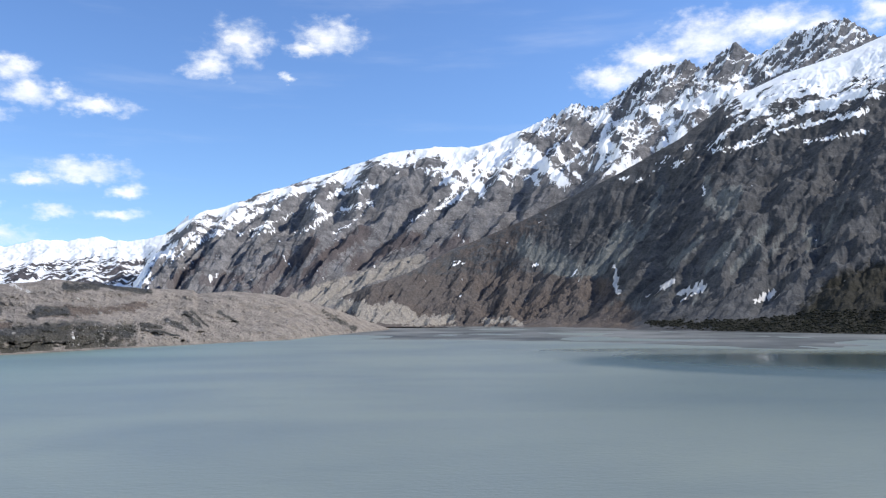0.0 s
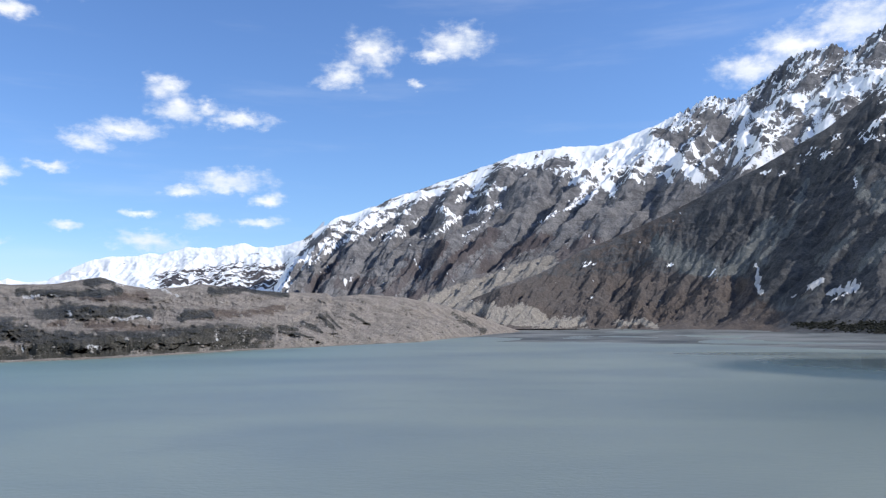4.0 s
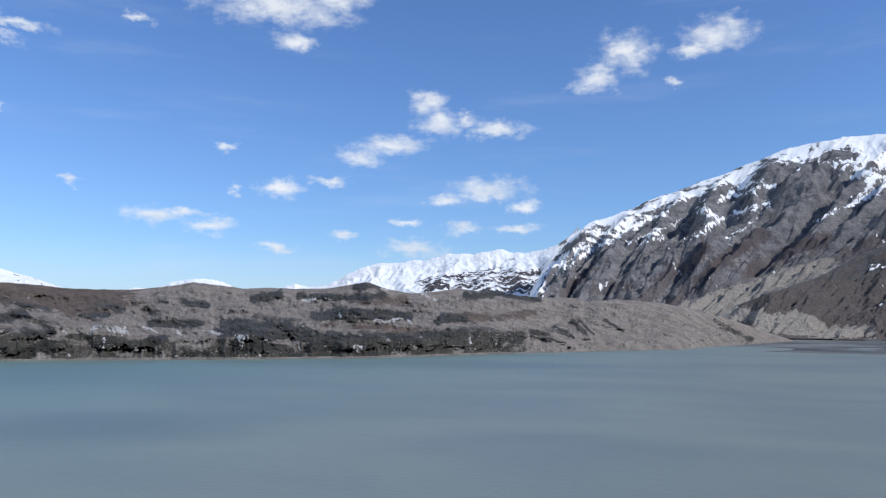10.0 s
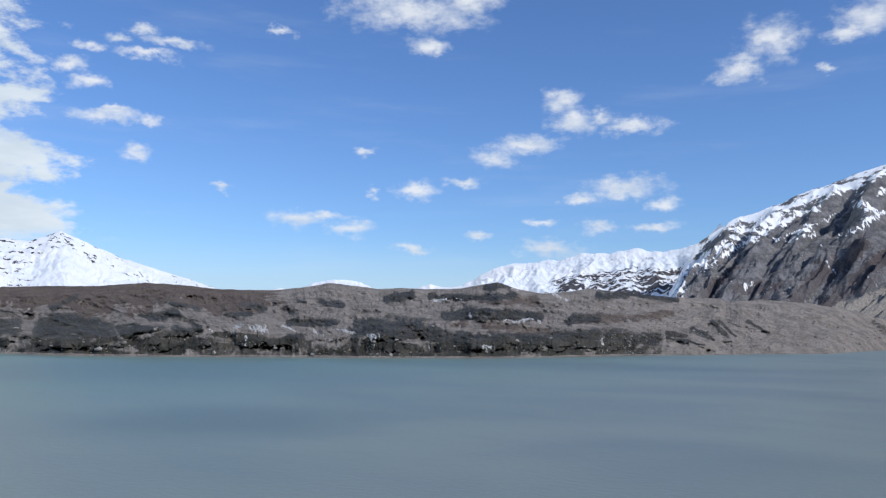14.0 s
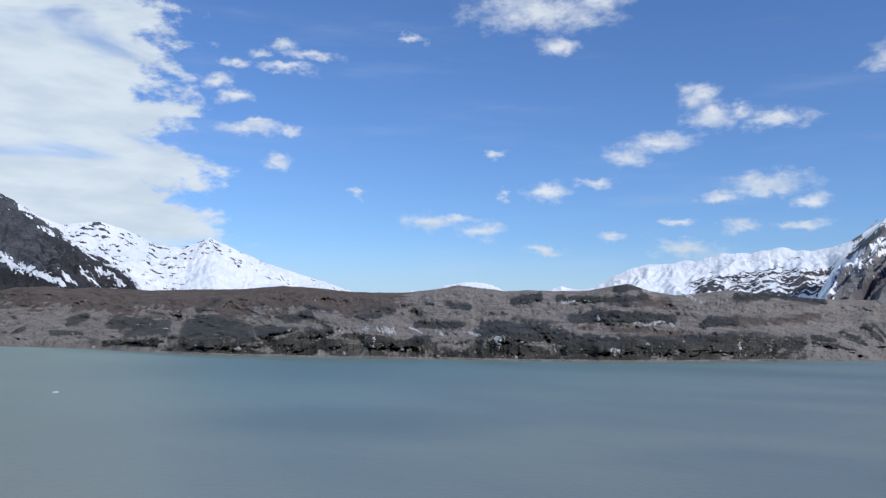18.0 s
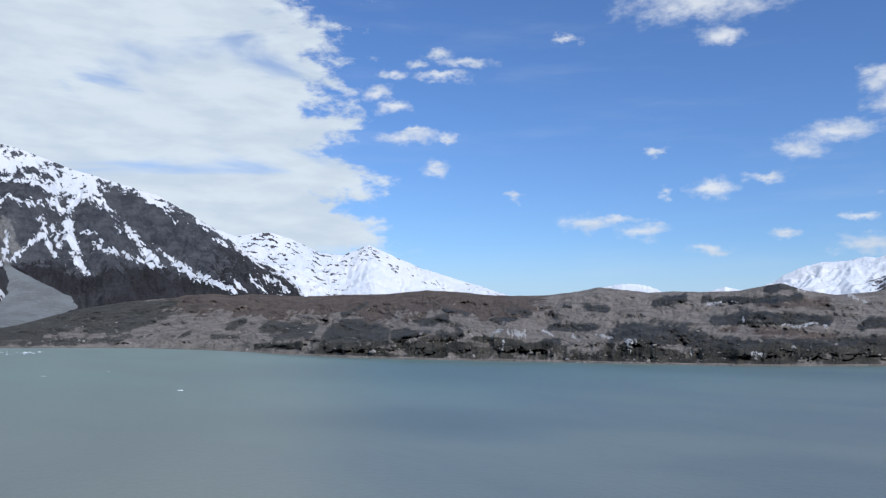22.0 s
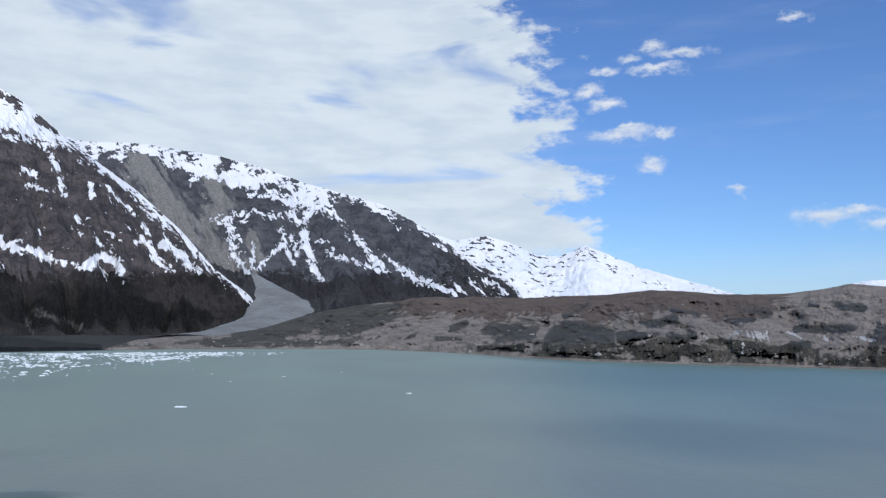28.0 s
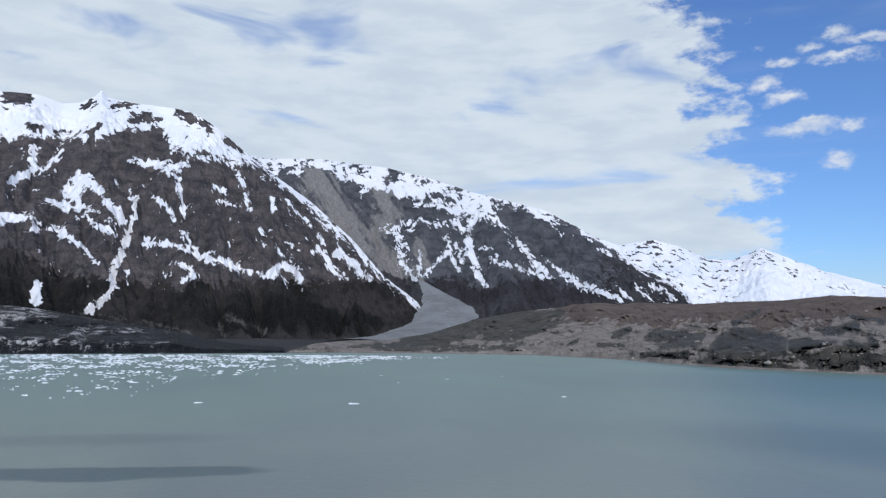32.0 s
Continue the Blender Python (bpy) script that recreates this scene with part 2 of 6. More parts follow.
def slope_material(name, rock_a, rock_b, veg_a, veg_b, scree=(0.24, 0.25, 0.24), grain=0.02, mottle=1.0, snow_a=(0.80, 0.83, 0.88), snow_b=(0.88, 0.89, 0.90)):
    """Mountain ground: rock, scree, scrub and snow, shared out by the layers of the mesh."""
    m, tree, bsdf = material(name)
    pos = place(tree)
    squashed = vec_node(tree, "MULTIPLY", pos, (1.0, 1.0, 1.25))
    n1 = noise_node(tree, squashed, grain, 6, 0.65)
    n2 = noise_node(tree, squashed, grain * 6, 6, 0.7)
    n3 = noise_node(tree, pos, grain * 0.22, 4, 0.6)
    rock = mix(tree, ramp(tree, n1, 0.35, 0.66), rock_a, rock_b)
    rock = mix(tree, ramp(tree, n2, 0.36, 0.7, 0.0, 0.75 * mottle), rock, mix(tree, 0.62, rock, (0.015, 0.015, 0.018)))
    beds = noise_node(tree, vec_node(tree, "MULTIPLY", pos, (0.005, 0.004, 0.075)), 1.0, 4, 0.6, distortion=0.5)
    rock = mix(tree, ramp(tree, beds, 0.5, 0.68, 0.0, 0.55), rock, mix(tree, 0.5, rock, (0.012, 0.012, 0.014)))
    veg = mix(tree, ramp(tree, n2, 0.34, 0.68), veg_a, veg_b)
    veg = mix(tree, ramp(tree, n3, 0.4, 0.65, 0.0, 0.28), veg, rock_a)
    jitter = math_node(tree, "MULTIPLY_ADD", math_node(tree, "SUBTRACT", n2, 0.5), 0.9, math_node(tree, "MULTIPLY", math_node(tree, "SUBTRACT", n1, 0.5), 0.7))
    fac_v = ramp(tree, math_node(tree, "ADD", attr(tree, "veg"), jitter), 0.40, 0.60)
    col = mix(tree, fac_v, rock, veg)
    fac_s = ramp(tree, math_node(tree, "ADD", attr(tree, "scree"), math_node(tree, "MULTIPLY", jitter, 0.7)), 0.38, 0.72, 0.0, 0.9)
    screec = mix(tree, ramp(tree, n2, 0.3, 0.7), scree, mix(tree, 0.55, scree, rock_b))
    col = mix(tree, fac_s, col, screec)
    fac_g = ramp(tree, math_node(tree, "ADD", attr(tree, "scrub_shade"), math_node(tree, "MULTIPLY", jitter, 0.6)), 0.3, 0.75)
    col = mix(tree, fac_g, col, mix(tree, ramp(tree, n2, 0.35, 0.65), (0.030, 0.029, 0.022), (0.013, 0.014, 0.012)))
    fac_p = ramp(tree, math_node(tree, "ADD", attr(tree, "pale"), math_node(tree, "MULTIPLY", jitter, 0.5)), 0.4, 0.6)
    col = mix(tree, fac_p, col, mix(tree, ramp(tree, n2, 0.35, 0.65), (0.29, 0.275, 0.25), (0.19, 0.18, 0.165)))
    jitter_n = math_node(tree, "MULTIPLY_ADD", math_node(tree, "SUBTRACT", n2, 0.5), 0.8, math_node(tree, "MULTIPLY", math_node(tree, "SUBTRACT", n1, 0.5), 0.6))
    fac_n = ramp(tree, math_node(tree, "ADD", attr(tree, "snow"), jitter_n), 0.46, 0.54)
    snow = mix(tree, ramp(tree, n3, 0.35, 0.7), snow_a, snow_b)
    n4 = noise_node(tree, pos, 0.3, 5, 0.7)
    col = mix(tree, ramp(tree, n4, 0.30, 0.70), mix(tree, 1.0, col, (0.68, 0.68, 0.70), "MULTIPLY"), mix(tree, 1.0, col, (1.24, 1.22, 1.20), "MULTIPLY"))
    link(tree, mix(tree, fac_n, col, snow), bsdf.inputs["Base Color"])
    link(tree, math_node(tree, "MULTIPLY_ADD", fac_n, -0.35, 0.95), bsdf.inputs["Roughness"])
    bsdf.inputs["Specular IOR Level"].default_value = 0.15
    rough = math_node(tree, "MULTIPLY", math_node(tree, "ADD", n1, math_node(tree, "MULTIPLY", n2, 0.35)), math_node(tree, "MULTIPLY_ADD", fac_n, -0.9, 1.0))
    bump(tree, bsdf, rough, 0.7, 6.0)
    return m


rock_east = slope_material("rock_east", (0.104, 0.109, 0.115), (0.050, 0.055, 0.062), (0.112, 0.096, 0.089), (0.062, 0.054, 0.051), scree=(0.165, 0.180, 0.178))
rock_centre = slope_material("rock_centre", (0.226, 0.227, 0.234), (0.114, 0.116, 0.124), (0.10, 0.087, 0.09), (0.062, 0.055, 0.058))
# cloud shade painted into both greyer snows and into rock_west's dark scrub
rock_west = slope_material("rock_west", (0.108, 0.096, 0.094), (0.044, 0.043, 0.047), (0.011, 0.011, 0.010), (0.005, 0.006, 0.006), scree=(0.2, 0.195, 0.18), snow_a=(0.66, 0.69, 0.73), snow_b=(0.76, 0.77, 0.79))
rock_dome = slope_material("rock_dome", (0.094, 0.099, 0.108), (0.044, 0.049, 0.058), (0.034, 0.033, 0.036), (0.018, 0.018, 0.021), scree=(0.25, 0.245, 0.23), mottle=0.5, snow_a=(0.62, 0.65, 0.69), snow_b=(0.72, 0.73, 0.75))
rock_far = slope_material("rock_far", (0.12, 0.11, 0.115), (0.06, 0.06, 0.07), (0.08, 0.07, 0.07), (0.05, 0.045, 0.045), snow_a=(0.68, 0.72, 0.77), snow_b=(0.79, 0.80, 0.82))


def debris_material(name, dark_a, dark_b, gloss=0.25):
    """Rubble over glacier ice: grey gravel, rust-brown till, wet dark ice cliffs and bare white ice."""
    m, tree, bsdf = material(name)
    pos = place(tree)
    n1 = noise_node(tree, pos, 0.045, 6, 0.65)
    n2 = noise_node(tree, pos, 0.33, 6, 0.7)
    n3 = noise_node(tree, pos, 0.008, 4, 0.6)
    grey = mix(tree, ramp(tree, n1, 0.36, 0.66), (0.285, 0.255, 0.228), (0.178, 0.160, 0.143))
    grey = mix(tree, ramp(tree, n2, 0.52, 0.74, 0.0, 0.8), grey, (0.36, 0.335, 0.31))
    grey = mix(tree, ramp(tree, n2, 0.46, 0.28, 0.0, 0.75), grey, (0.085, 0.078, 0.072))
    brown = mix(tree, ramp(tree, n1, 0.35, 0.65), (0.155, 0.124, 0.104), (0.108, 0.088, 0.077))
    dark = mix(tree, ramp(tree, n1, 0.38, 0.68), dark_a, dark_b)
    dark = mix(tree, ramp(tree, n2, 0.58, 0.75, 0.0, 0.5), dark, mix(tree, 0.5, dark_b, (0.21, 0.20, 0.18)))
    jitter = math_node(tree, "MULTIPLY_ADD", math_node(tree, "SUBTRACT", n2, 0.5), 1.1, math_node(tree, "MULTIPLY", math_node(tree, "SUBTRACT", n1, 0.5), 1.1))
    col = mix(tree, ramp(tree, math_node(tree, "ADD", attr(tree, "brown"), jitter), 0.35, 0.65), grey, brown)
    n4 = noise_node(tree, pos, 0.9, 4, 0.7)
    dark = mix(tree, ramp(tree, n4, 0.56, 0.7, 0.0, 0.6), dark, mix(tree, 0.6, dark_b, (0.25, 0.24, 0.23)))
    fac_d = ramp(tree, math_node(tree, "ADD", attr(tree, "dark"), jitter), 0.28, 0.80)
    col = mix(tree, fac_d, col, dark)
    fac_i = ramp(tree, math_node(tree, "ADD", attr(tree, "ice"), math_node(tree, "ADD", math_node(tree, "MULTIPLY", jitter, 1.3), math_node(tree, "MULTIPLY", math_node(tree, "SUBTRACT", n4, 0.5), 1.2))), 0.5, 0.64)
    col = mix(tree, fac_i, col, mix(tree, n2, (0.36, 0.36, 0.355), (0.66, 0.66, 0.66)))
    link(tree, col, bsdf.inputs["Base Color"])
    link(tree, math_node(tree, "MULTIPLY_ADD", fac_d, -0.35, 0.95), bsdf.inputs["Roughness"])
    bsdf.inputs["Specular IOR Level"].default_value = gloss
    bump(tree, bsdf, math_node(tree, "ADD", n2, math_node(tree, "MULTIPLY", n1, 2.0)), 1.0, 3.6)
    return m


debris = debris_material("debris", (0.036, 0.036, 0.031), (0.086, 0.079, 0.066), 0.12)
# the debris again, darkened to hold the shade of clouds
shaded_debris = debris_material("shaded_debris", (0.011, 0.013, 0.015), (0.024, 0.026, 0.029), 0.06)


def ground_material(name, a, b, c, scale, bump_m):
    m, tree, bsdf = material(name)
    pos = place(tree)
    n1 = noise_node(tree, pos, scale, 6, 0.65)
    n2 = noise_node(tree, pos, scale * 7, 5, 0.7)
    col = mix(tree, ramp(tree, n1, 0.35, 0.65), a, b)
    col = mix(tree, ramp(tree, n2, 0.5, 0.72, 0.0, 0.7), col, c)
    link(tree, col, bsdf.inputs["Base Color"])
    bsdf.inputs["Roughness"].default_value = 0.93
    bsdf.inputs["Specular IOR Level"].default_value = 0.15
    bump(tree, bsdf, math_node(tree, "ADD", n2, n1), 0.9, bump_m)
    return m


# bearing, distance, half lengths across and along the view in metres, and how strong the patch is there
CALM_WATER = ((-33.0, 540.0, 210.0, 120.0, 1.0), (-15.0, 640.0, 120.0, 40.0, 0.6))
# first two paint the ship's shadow, the -31 pair cloud shade and reflection
DARK_PATCHES = ((95.0, 140.0, 33.0, 9.0, 1.0), (99.0, 190.0, 34.0, 10.0, 0.4), (51.0, 245.0, 48.0, 40.0, 0.42), (-31.0, 480.0, 200.0, 120.0, 0.95), (-31.0, 320.0, 120.0, 130.0, 0.6), (58.0, 520.0, 120.0, 130.0, 0.35), (30.0, 590.0, 200.0, 60.0, 0.3))


def water_material():
    """Milky glacier water: silt in soft patches and painted shade under a lightly ruffled surface."""
    m, tree, bsdf = material("silty_water")
    pos = place(tree)
    drift = vec_node(tree, "MULTIPLY", pos, (0.006, 0.011, 0.0))
    n1 = noise_node(tree, drift, 1.0, 4, 0.5, distortion=0.6)
    n2 = noise_node(tree, vec_node(tree, "MULTIPLY", pos, (0.02, 0.05, 0.0)), 1.0, 4, 0.55, distortion=0.5)
    n3 = noise_node(tree, vec_node(tree, "MULTIPLY", pos, (0.035, 0.035, 0.0)), 1.0, 3, 0.5, True)
    col = mix(tree, ramp(tree, n1, 0.35, 0.68), (0.192, 0.226, 0.20), (0.148, 0.182, 0.178))
    col = mix(tree, ramp(tree, n2, 0.5, 0.75, 0.0, 0.22), col, (0.085, 0.122, 0.128))
    green = math_node(tree, "MULTIPLY", vec_node(tree, "DOT_PRODUCT", pos, (-1.0, 0.0, 0.0)), 1.0)
    col = mix(tree, math_node(tree, "MULTIPLY", ramp(tree, green, 60.0, 420.0, 0.0, 0.75), ramp(tree, n1, 0.7, 0.3, 0.6, 1.0)), col, (0.118, 0.212, 0.185))
    moved = vec_node(tree, "MULTIPLY_ADD", vec_node(tree, "SUBTRACT", n3, (0.5, 0.5, 0.5)), (16.0, 16.0, 0.0), pos)

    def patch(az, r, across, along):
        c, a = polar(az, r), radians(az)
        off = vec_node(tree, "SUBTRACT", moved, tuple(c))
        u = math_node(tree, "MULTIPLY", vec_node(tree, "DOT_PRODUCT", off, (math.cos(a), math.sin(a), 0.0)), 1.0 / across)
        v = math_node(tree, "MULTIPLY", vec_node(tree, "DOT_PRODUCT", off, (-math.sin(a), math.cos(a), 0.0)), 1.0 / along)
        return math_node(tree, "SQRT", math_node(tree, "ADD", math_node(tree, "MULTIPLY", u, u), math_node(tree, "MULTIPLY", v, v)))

    calm = 0.0
    for az, r, across, along, amount in CALM_WATER:
        calm = math_node(tree, "MAXIMUM", ramp(tree, patch(az, r, across, along), 1.4, 0.4, 0.0, amount), calm)
    for az, r, across, along, amount in DARK_PATCHES:
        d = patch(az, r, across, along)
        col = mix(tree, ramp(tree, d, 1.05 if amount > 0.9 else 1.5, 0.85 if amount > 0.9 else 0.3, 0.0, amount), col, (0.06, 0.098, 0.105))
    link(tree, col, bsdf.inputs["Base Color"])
    bsdf.inputs["IOR"].default_value = 1.33
    link(tree, math_node(tree, "MULTIPLY_ADD", calm, -0.33, 0.40), bsdf.inputs["Roughness"])
    w1 = noise_node(tree, vec_node(tree, "MULTIPLY", pos, (0.35, 0.7, 1.0)), 1.0, 4, 0.6)
    w2 = noise_node(tree, vec_node(tree, "MULTIPLY", pos, (0.03, 0.05, 1.0)), 1.0, 3, 0.5)
    w3 = noise_node(tree, vec_node(tree, "MULTIPLY", pos, (1.1, 1.5, 1.0)), 1.0, 3, 0.6)
    waves = math_node(tree, "MULTIPLY_ADD", w3, 0.45, math_node(tree, "MULTIPLY_ADD", w2, 0.6, w1))
    bump(tree, bsdf, math_node(tree, "MULTIPLY", waves, math_node(tree, "MULTIPLY_ADD", calm, -0.9, 1.0)), 0.8, 0.16)
    return m


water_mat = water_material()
old_snow = ground_material("old_snow", (0.62, 0.63, 0.64), (0.48, 0.48, 0.48), (0.70, 0.71, 0.72), 0.02, 1.0)
dirty_snow = ground_material("dirty_snow", (0.20, 0.215, 0.215), (0.145, 0.152, 0.15), (0.26, 0.275, 0.275), 0.012, 2.0)

# ---- the water, to the horizon ----
rings = np.concatenate([np.linspace(0, 1500, 40), np.linspace(1600, 4950, 20)])
turn = np.linspace(0, 2 * np.pi, 145)
rr, tt = np.meshgrid(rings, turn, indexing="ij")
xyz = np.stack([-np.sin(tt) * rr, np.cos(tt) * rr, np.zeros_like(rr)], -1)
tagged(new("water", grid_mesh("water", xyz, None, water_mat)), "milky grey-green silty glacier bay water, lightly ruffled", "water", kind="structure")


# ---- mountains ----
def curve(points, u):
    """Columns of a table read at u, which is the table's first column."""
    a = np.array(points, float)
    order = np.argsort(a[:, 0])
    a = a[order]
    return [np.interp(u, a[:, 0], a[:, k]) for k in range(1, a.shape[1])]


def runoff(h, drift):
    """How much water gathers in each cell of a height field, running down its rows."""
    nv, nu = h.shape
    cols, flow = np.arange(nu), np.ones((nv, nu))
    for i in range(nv - 1):
        row = h[i + 1]
        side = np.pad(row, 1, mode="edge")
        pick = np.argmin(np.stack([side[:-2] + drift, row, side[2:] + drift]), 0) - 1
        flow[i + 1] += np.bincount(np.clip(cols + pick, 0, nu - 1), weights=flow[i], minlength=nu)
    return flow


def soften(a, times):
    for _ in range(times):
        a = a.copy()
        a[1:-1] = (a[:-2] + 2 * a[1:-1] + a[2:]) / 4
        a[:, 1:-1] = (a[:, :-2] + 2 * a[:, 1:-1] + a[:, 2:]) / 4
    return a


def stretch(a, shape):
    """A coarse array drawn out to a finer shape."""
    v, u = np.linspace(0, a.shape[0] - 1, shape[0]), np.linspace(0, a.shape[1] - 1, shape[1])
    v0, u0 = np.minimum(v.astype(int), a.shape[0] - 2), np.minimum(u.astype(int), a.shape[1] - 2)
    fv, fu = (v - v0)[:, None], (u - u0)[None]
    top = a[v0][:, u0] * (1 - fu) + a[v0][:, u0 + 1] * fu
    low = a[v0 + 1][:, u0] * (1 - fu) + a[v0 + 1][:, u0 + 1] * fu
    return top * (1 - fv) + low * fv


def erode(h, hold, valley=24.0, cut=5.0):
    """Carves broad valleys, then gullies, then rills, where water would run. Returns the heights and the beds (0 to 1)."""
    beds = np.zeros(h.shape)
    for k, depth, blur, lo in ((10, valley, 1, 0.25), (5, 0.55 * valley, 1, 0.3), (2, cut, 1, 0.4), (1, 0.5 * cut, 1, 0.45)):
        coarse = h[::k, ::k]
        flow = np.log1p(runoff(coarse, 0.3 * k)) / math.log(1 + coarse.shape[0] * 3.0)
        bed = stretch(soften(np.clip((flow - lo) / (1 - lo), 0, 1), blur), h.shape)
        h = h - depth * bed * hold
        beds = np.maximum(beds, bed * (1.0 if k > 1 else 0.7))
    return h, beds


def upness(x, y, z):
    """The upward part of a surface's normal."""
    p = np.stack([x, y, z], -1)
    n = np.cross(np.gradient(p, axis=1), np.gradient(p, axis=0))
    return np.abs(n[..., 2]) / (np.linalg.norm(n, axis=-1) + 1e-9)


def aa_line(az, start, end):
    return np.clip((az - start) / (end - start), 0, 1)


def mountain(crest, foot, nu, nv, seed, spur=(400.0, 60.0), knob=(120.0, 18.0), rib=(48.0, 6.0), steep=1.25, jag=6.0, back=500.0, cut=5.0, valley=24.0, fine=1.5, crag=None):
    """A mountainside from its crest (bearing, height in degrees, distance) to its foot (bearing on the crest, bearing, distance, height),
    with spurs and knobs (their width and height in metres), cut by running water, and a back side that falls away."""
    p = Perlin(seed)
    az0, az1 = max(c[0] for c in crest), min(c[0] for c in crest)
    az = np.linspace(az0, az1, nu)
    el, rc = curve(crest, az)
    faz, fr, fz = curve(foot, az)
    zc = EYE + rc * np.tan(np.radians(el))
    walkway = np.radians(np.abs(az - az0)) * rc.mean()
    zc = zc + jag * p.fbm(walkway / 110, walkway * 0 + 2.2, 6, 0.62)
    f = np.linspace(0, 1, nv)[:, None]
    n = max(nu // 16, 8)
    calm = np.convolve(np.pad(zc, n, mode="edge"), np.hanning(2 * n + 1) / np.hanning(2 * n + 1).sum(), "valid")
    a0, a1 = np.radians(az), np.radians(faz)
    cx, cy, fx, fy = -np.sin(a0) * rc, np.cos(a0) * rc, -np.sin(a1) * fr, np.cos(a1) * fr
    run = np.hypot(fx - cx, fy - cy)
    bow = np.interp(az, *zip(*sorted(steep))) if isinstance(steep, tuple) else steep
    x, y = cx + (fx - cx) * f, cy + (fy - cy) * f
    z = calm + (fz - calm) * (1 - (1 - f) ** bow) + (zc - calm) * np.exp(-f * 14)
    X, Y = np.broadcast_to(walkway, x.shape), run * f * 1.25
    bend = 0.5 * p.fbm(X / 600, Y / 600, 3)
    big = p.ridged(X / spur[0] + bend, Y / (spur[0] * 3.2) + 3, 3)
    knobs = p.ridged(X / knob[0] + bend, Y / (knob[0] * 1.15) + 9, 5, 0.55)
    small = p.fbm(X / 30, Y / 38, 4, 0.6)
    hold = np.clip(f * 6, 0, 1) ** 0.7 * np.clip((1 - f) * 3.5, 0.0, 1)
    z = z + spur[1] * (big - 0.78) * 1.8 * hold + knob[1] * (knobs - 0.7) * 2 * np.clip(f * 10, 0, 1) * np.clip((1 - f) * 5, 0, 1) + fine * small * np.clip(f * 14, 0, 1)
    z = z + rib[1] * (p.ridged(X / rib[0] + 2 * bend, Y / (rib[0] * 3.6) + 31, 4, 0.6) - 0.7) * 2 * np.clip(f * 10, 0, 1) * np.clip((1 - f) * 5, 0, 1)
    if crag:
        spires = step(aa_line(az, crag[0], crag[1]), 0, 1) * np.exp(-(f / 0.22) ** 2)
        z = z + spires * crag[2] * (p.ridged(X / 42 + bend, Y / 150 + 50, 5, 0.6) - 0.75) * 1.6
    z, flow = erode(z, np.clip(f * 7, 0.05, 1) * np.clip((1 - f) * 6, 0.1, 1), valley, cut)
    rr, aa = np.hypot(x, y), np.degrees(np.arctan2(-x, y))
    el_c = np.interp(aa, az[::-1], el[::-1])
    cap = EYE + rr * np.tan(np.radians(el_c)) - 10 * np.clip(f * 6, 0, 1)
    z = np.where(f > 0.004, np.minimum(z, cap + 0 * z), z)
    z = np.maximum(z, -4)
    up = upness(x, y, z)
    b = np.linspace(1, 0.06, 8)[:, None]
    bx, by, bz = cx - np.sin(a0) * back * b, cy + np.cos(a0) * back * b, zc - (zc + 30) * b ** 1.1
    xyz = ashore(np.concatenate([np.stack([bx, by, bz], -1), np.stack([x, y, z], -1)]))
    pad = lambda q: np.concatenate([np.repeat(q[:1], 8, 0), q])
    e = np.degrees(np.arctan2(z - EYE, rr))
    F = np.broadcast_to(f, x.shape)
    return ruffle(dict(xyz=xyz, seam=8, X=pad(X), Y=pad(Y), f=pad(F), flow=pad(flow), big=pad(big), knobs=pad(knobs), small=pad(small), p=p,
                z=pad(z), up=pad(up), A=pad(aa), E=pad(e), below=pad(el_c - e)), pad(X), pad(Y), 0.2, 0.45)


def ruffle(g, x, y, big, small):
    """Bearings and heights moved about a little, so that what is laid out by them gets a natural outline."""
    p = g["p"]
    for key, k in (("A", 0.0), ("E", 40.0)):
        g["w" + key] = g[key] + big * p.fbm(x / 130 + k, y / 130, 3) + small * p.fbm(x / 24 + k, y / 24, 4, 0.6)
    g["patchy"] = p.fbm(x / 28, y / 30 + 70, 5, 0.65)
    return g


def gauss(a, v, ca, cv, wa, wv):
    return np.exp(-((a - ca) / wa) ** 2 - ((v - cv) / wv) ** 2)


def stroke(g, pts, w0, w1=None):
    """1 on a line of (bearing, height) over the mountainside, falling off to the widths at its two ends, in degrees."""
    w1 = w0 if w1 is None else w1
    best = np.zeros(g["A"].shape)
    A, E = g["wA"], g["wE"]
    n = len(pts) - 1
    for i in range(n):
        (ax, ay), (bx, by) = pts[i], pts[i + 1]
        dx, dy = bx - ax, by - ay
        t = np.clip(((A - ax) * dx + (E - ay) * dy) / (dx * dx + dy * dy), 0, 1)
        w = w0 + (w1 - w0) * (i + t) / n
        best = np.maximum(best, np.exp(-((A - ax - t * dx) ** 2 + (E - ay - t * dy) ** 2) / w ** 2))
    return best


def strokes(g, lines, wide=1.0):
    total = np.zeros(g["A"].shape)
    for pts, w0, w1 in lines:
        total = np.maximum(total, stroke(g, pts, w0 * wide, w1 * wide))
    return total


def draped(g, mask, lift, mat, name):
    """The part of a mountainside where the mask holds, as a thin cover of its own."""
    nv, nu = mask.shape
    keep = mask[:-1, :-1] & mask[1:, :-1] & mask[1:, 1:] & mask[:-1, 1:]
    idx = np.arange(nv * nu).reshape(nv, nu)
    quads = np.stack([idx[:-1, :-1], idx[1:, :-1], idx[1:, 1:], idx[:-1, 1:]], -1)[keep]
    used, inverse = np.unique(quads, return_inverse=True)
    co = g["xyz"].reshape(-1, 3)[used] + np.array((0, 0, lift))
    me = bpy.data.meshes.new(name)
    me.from_pydata(co.tolist(), [], inverse.reshape(-1, 4).tolist())
    me.polygons.foreach_set("use_smooth", np.full(len(me.polygons), True))
    me.materials.append(mat)
    return me


